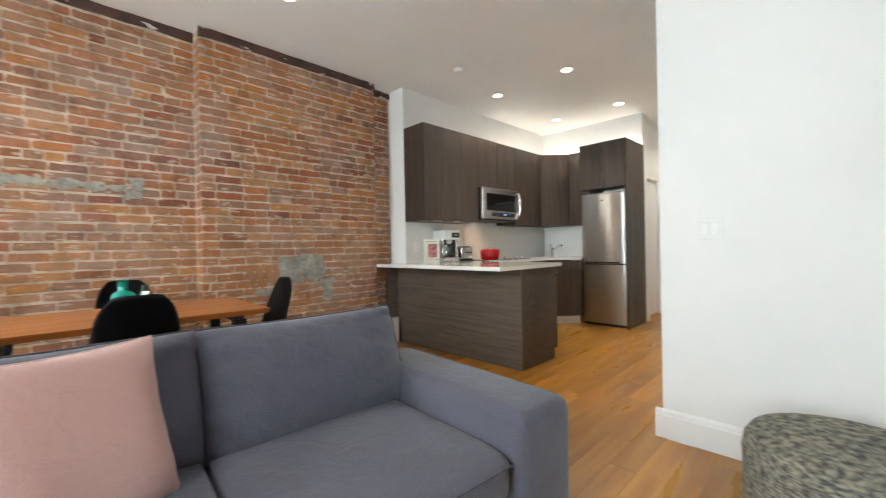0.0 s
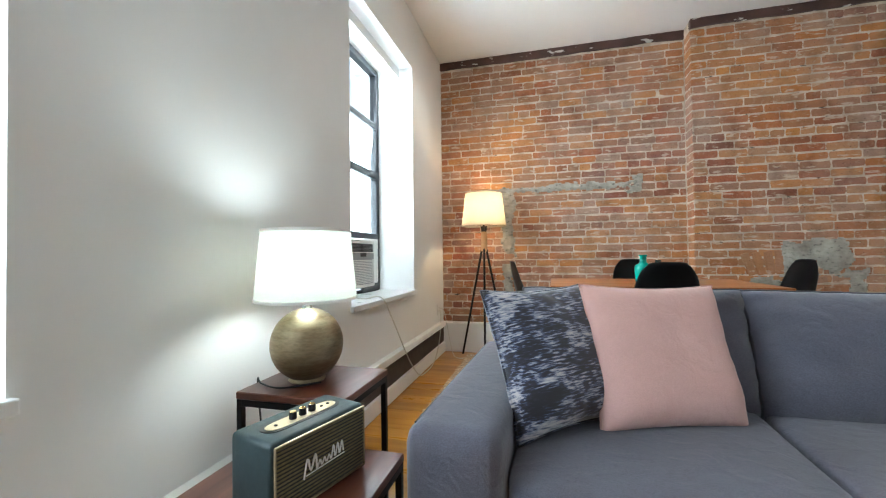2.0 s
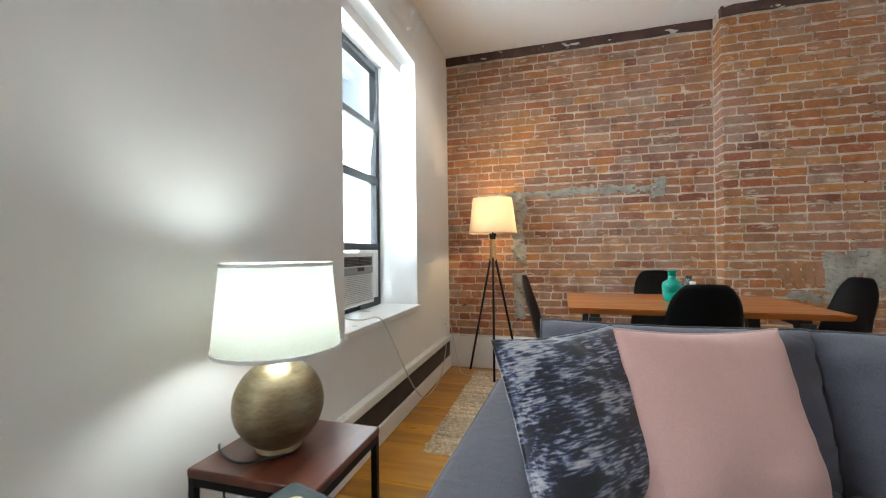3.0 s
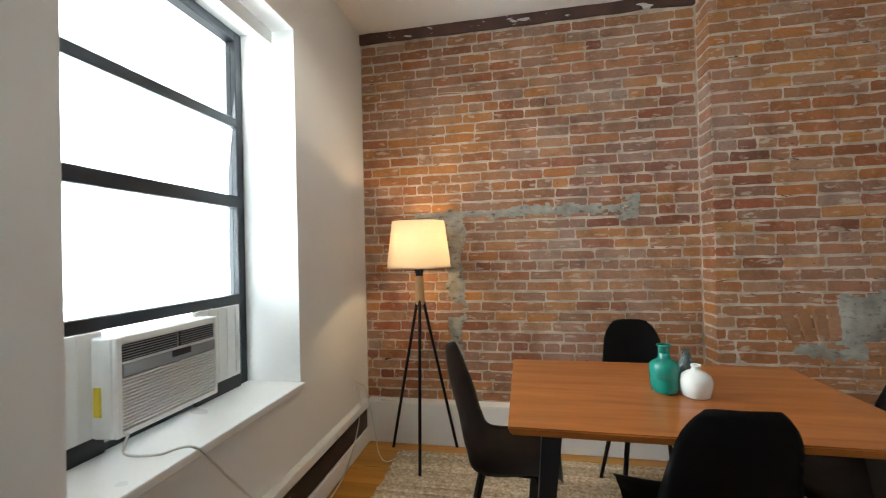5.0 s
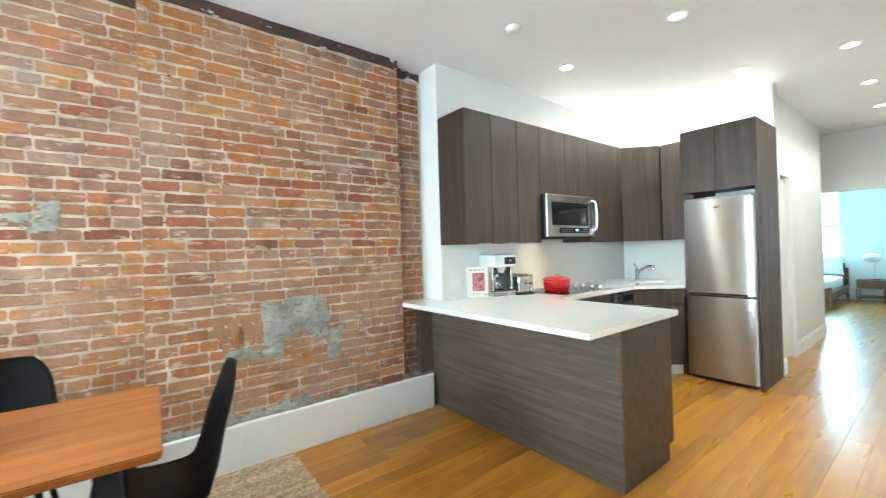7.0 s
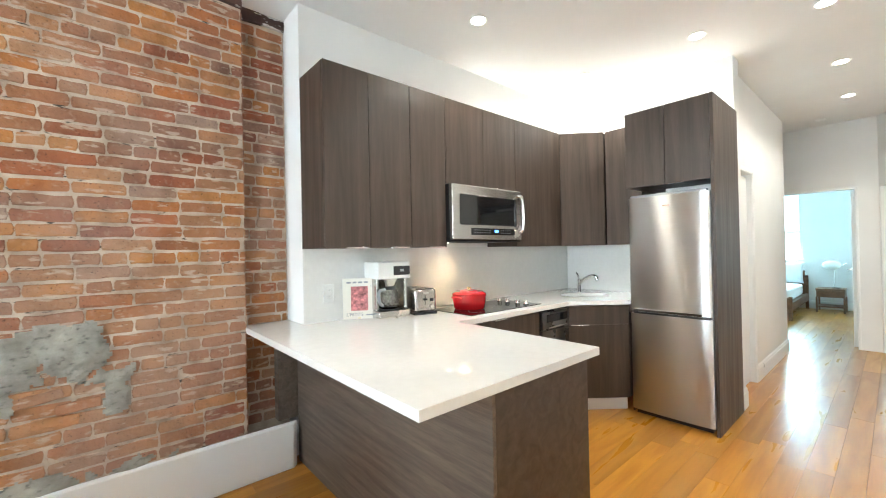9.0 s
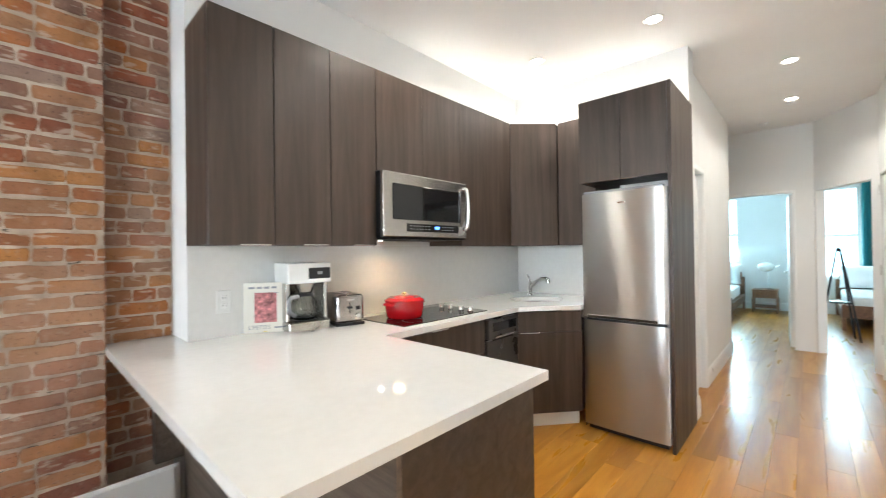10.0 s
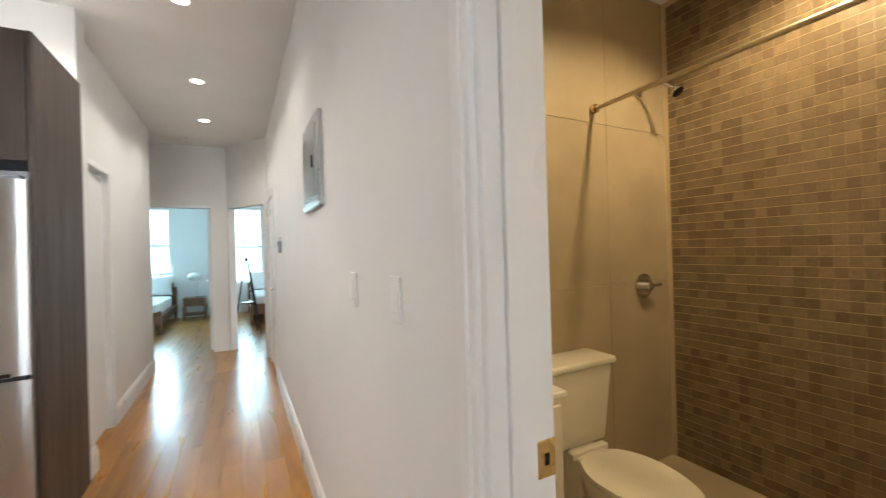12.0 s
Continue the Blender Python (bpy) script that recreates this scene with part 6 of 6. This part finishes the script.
def lay_bricks(x0, x1, face, z0, z1):
    """Places of bricks in running bond with header courses: mesh, x, z."""
    out = []
    k = 0
    z = z0 + COURSE / 2
    while z < z1:
        headers = k % 8 == 5
        L = 0.104 if headers else 0.2105
        x = x0 - rnd.uniform(0, 1) * L if k % 2 else x0 - 0.5 * L + rnd.uniform(-0.02, 0.02)
        while x < x1:
            l2 = L
            if not headers and rnd.random() < 0.10:
                l2 = 0.104
            a, b = max(x, x0), min(x + l2, x1)
            if b - a > 0.03:
                w = b - a - 0.0058
                if b - a > l2 - 0.002:
                    me = rnd.choice(head if l2 < 0.15 else full)
                else:
                    me = short_brick(w)
                out.append((me, (a + b) / 2 + rnd.uniform(-0.002, 0.002), z + rnd.uniform(-0.0025, 0.0025), face + rnd.uniform(-0.003, 0.003), rnd.uniform(-0.8, 0.8), 0.0))
            x += l2
        z += COURSE
        k += 1
    return out


def join_pieces(name, placed, material, parent, label):
    """One mesh of many blocks."""
    vs, fs = [], []
    for me, x, z, y, tilt, turn in placed:
        m = pose(x, y, z, 0, tilt, turn)
        o = len(vs)
        vs += [tuple(m @ v.co) for v in me.vertices]
        fs += [tuple(i + o for i in p.vertices) for p in me.polygons]
    me = bpy.data.meshes.new(name)
    me.from_pydata(vs, [], fs)
    me.materials.append(material)
    ob = new(name, me)
    ob.parent = parent
    return tagged(ob, label, "", "", "stuff")


near = lay_bricks(1.648, 3.356, 3.979, 0.42, 2.84)
rest = lay_bricks(1.648, 3.356, 3.979, 0.42 - 2 * COURSE, 0.42)
rest += lay_bricks(W, 1.652, 4.146, 0.282, 2.84)
rest += lay_bricks(3.355, 3.638, 4.096, 0.282, 2.84)
z = 0.282 + COURSE / 2
while z < 2.84:
    rest.append((short_brick(0.155), 1.655, z + rnd.uniform(-0.003, 0.003), 4.054 + rnd.uniform(-0.004, 0.004), 0.0, -90.0))
    rest.append((short_brick(0.11), 3.350, z + rnd.uniform(-0.003, 0.003), 4.032 + rnd.uniform(-0.004, 0.004), 0.0, 90.0))
    z += COURSE
rest += near[300:]
for me, x, zz, y, tilt, turn in near[:300]:
    ob = new("brick", me)
    ob.parent = brick_wall
    ob.matrix_basis = pose(x, y, zz, 0, tilt, turn)
join_pieces("brickwork", rest, M_BRICK, brick_wall, "weathered red, orange and grey bricks")


def patch(name, rects, face, seed, label):
    """Cement smeared over the bricks: a ragged sheet covering the union of rectangles (x0, x1, z0, z1)."""
    step = 0.011
    bm = bmesh.new()
    X0, X1 = min(r[0] for r in rects) - 0.05, max(r[1] for r in rects) + 0.05
    Z0, Z1 = min(r[2] for r in rects) - 0.05, max(r[3] for r in rects) + 0.05
    nx, nz = int((X1 - X0) / step), int((Z1 - Z0) / step)
    got = {}

    def depth_in(x, zc):
        best = -1.0
        for a, b, c, d in rects:
            best = max(best, min(x - a, b - x, zc - c, d - zc))
        n = noise.noise(Vector((x * 9, zc * 9, seed))) * 0.045 + noise.noise(Vector((x * 30, zc * 30, seed))) * 0.018
        return best + n

    def vert(i, j):
        if (i, j) not in got:
            x, zc = X0 + i * step, Z0 + j * step
            e = depth_in(x, zc)
            y = face - 0.008 - min(0.010, max(0, e) * 0.25) - noise.noise(Vector((x * 14, zc * 14, seed + 4))) * 0.007 - noise.noise(Vector((x * 45, zc * 45, seed))) * 0.003
            got[i, j] = bm.verts.new((x, y, zc))
        return got[i, j]
    for i in range(nx):
        for j in range(nz):
            if depth_in(X0 + (i + 0.5) * step, Z0 + (j + 0.5) * step) > 0:
                bm.faces.new((vert(i, j), vert(i + 1, j), vert(i + 1, j + 1), vert(i, j + 1)))
    edge = [e for e in bm.edges if e.is_boundary]
    geo = bmesh.ops.extrude_edge_only(bm, edges=edge)
    for g in geo["geom"]:
        if isinstance(g, bmesh.types.BMVert):
            g.co.y = face + 0.004
    ob = part(name, bm, M_CEMENT, brick_wall, label, 60)
    return ob


patch("cement_patch", [(-0.20, 1.10, 1.550, 1.602), (0.72, 1.20, 1.570, 1.622), (1.06, 1.27, 1.560, 1.640), (1.20, 1.285, 1.525, 1.662)], 4.146, 1.0, "grey cement smear over the brick")
patch("cement_patch", [(0.02, 0.145, 0.95, 1.58), (0.035, 0.13, 0.45, 0.86)], 4.146, 2.0, "grey cement strip down the brick")
patch("cement_patch", [(2.29, 2.50, 0.775, 1.030), (2.46, 2.715, 0.810, 1.040), (2.56, 2.64, 0.765, 0.85)], 3.977, 3.0, "rough grey cement block in the brick")
patch("cement_patch", [(2.690, 2.800, 0.585, 0.805), (2.58, 2.74, 0.735, 0.785)], 3.979, 7.0, "rough grey cement smear")
patch("cement_patch", [(2.03, 2.20, 0.690, 0.745), (2.12, 2.38, 0.665, 0.735), (2.24, 2.37, 0.735, 0.79)], 3.979, 4.0, "rough grey cement smear")
patch("cement_patch", [(1.70, 2.2, 0.27, 0.325), (2.1, 2.6, 0.27, 0.345), (2.5, 3.0, 0.27, 0.320)], 3.979, 5.0, "rough cement line at the foot of the brick")
# loose bricks set on end and askew round the cement
for k, (x, zc, lean) in enumerate(((2.035, 0.850, 70), (2.105, 0.855, 76), (2.178, 0.862, 82), (2.245, 0.868, 87))):
    ob = new("brick", full[k])
    ob.parent = brick_wall
    ob.matrix_basis = pose(x, 3.9735, zc, 0, lean, 0) @ Matrix.Diagonal((0.92, 1.0, 1.05, 1.0))
for k, (x, zc, lean) in enumerate(((2.475, 0.722, -7), (2.61, 0.655, -4), (2.53, 0.60, 3))):
    ob = new("brick", full[5 + k])
    ob.parent = brick_wall
    ob.matrix_basis = pose(x, 3.9725, zc, 0, lean, 0) @ Matrix.Diagonal((0.8, 1.2, 0.85, 1.0))

# oak planks
PW = 0.127
plank_cache = {}


def plank_mesh(L):
    key = round(L, 2)
    if key not in plank_cache:
        bm = bmesh.new()
        a, b = key / 2 - 0.0004, PW / 2 - 0.0004
        c = 0.0007
        lo = [bm.verts.new((x, y, -0.0135)) for x, y in ((-a, -b), (a, -b), (a, b), (-a, b))]
        mi = [bm.verts.new((x, y, -c)) for x, y in ((-a, -b), (a, -b), (a, b), (-a, b))]
        hi = [bm.verts.new((x, y, 0.0)) for x, y in ((-a + c, -b + c), (a - c, -b + c), (a - c, b - c), (-a + c, b - c))]
        for p, q in ((lo, mi), (mi, hi)):
            for i in range(4):
                bm.faces.new((p[i], p[(i + 1) % 4], q[(i + 1) % 4], q[i]))
        bm.faces.new(hi)
        plank_cache[key] = mesh_of("plank", bm, M_PLANK)
    return plank_cache[key]


floor_ob = bpy.data.objects["floor"]
far_planks = []
count = 0
y = -2.4
while y < 4.5:
    yc = y + PW / 2
    spans = []
    if yc > 4.06:
        spans = [(10.04, 13.99)]
    elif yc > HS:
        spans = [(W, 13.99)]
    else:
        spans = [(W, 3.22), (9.0, 13.99)]
    for s0, s1 in spans:
        x = s0 - rnd.uniform(0, 0.9)
        while x < s1 - 0.02:
            L = rnd.choice((0.7, 0.9, 1.1, 1.3, 1.5, 1.7))
            a, b = max(x, s0), min(x + L, s1)
            x += L
            if b - a < 0.03:
                continue
            me = plank_mesh(b - a)
            if a < 9.4 and yc > -0.25 and count < 300:
                ob = new("plank", me)
                ob.parent = floor_ob
                ob.matrix_basis = pose((a + b) / 2, yc, 0)
                count += 1
            else:
                far_planks.append((me, (a + b) / 2, 0.0, yc, 0.0, 0.0))
    y += PW
join_pieces("planking", far_planks, M_PLANK, floor_ob, "golden oak planks")

# bathroom tiles
structure("bathroom_floor", box(3.322, 5.06, -1.07, HS - 0.121, -0.013, -0.001), M_BIGTILE, "brown stone bathroom floor")
south_tiles = bpy.data.objects["bathroom_wall_south"]
tagged(south_tiles, "brown mosaic-tiled shower wall with pale grout lines")
TP = 0.0515
tiles = [chip_mesh("tile", 0.0500, TP - 0.0034, 0.0025, 0.0006, 200 + k, M_MOSAIC) for k in range(3)]
wid = (0.0515, 0.0515, 0.0515)
placed = []
z = 0.001 + TP / 2
while z < 2.89:
    x = 3.324
    while x < 5.055:
        k = rnd.choice((0, 0, 1, 2))
        if x + wid[k] > 5.058:
            k = 0
        if x > 3.322 and x + wid[k] < 5.062:
            placed.append((tiles[k], x + wid[k] / 2, z, -1.0722, 0.0, 180.0))
        x += wid[k]
    z += TP
placed.sort(key=lambda p: (p[1] - 4.7) ** 2 + (p[2] - 1.4) ** 2)
for me, x, zz, y, tilt, turn in placed[:300]:
    ob = new("tile", me)
    ob.parent = south_tiles
    ob.matrix_basis = pose(x, y, zz, 0, 0, 180)
join_pieces("tilework", placed[300:], M_MOSAIC, south_tiles, "brown mosaic tiles")
east_tiles = bpy.data.objects["bathroom_wall_east"]
tagged(east_tiles, "wall of large tan porcelain tiles")
for y0, y1 in ((-1.064, -0.52), (-0.52, 0.03), (0.03, 0.58), (0.58, 0.949)):
    for z0, z1 in ((0.0, 0.20), (0.20, 1.135), (1.135, 2.07), (2.07, 2.919)):
        t = part("tile", box(5.050, 5.0615, y0 + 0.001, y1 - 0.001, z0 + 0.001, z1 - 0.001, 0.001), M_BIGTILE, east_tiles)
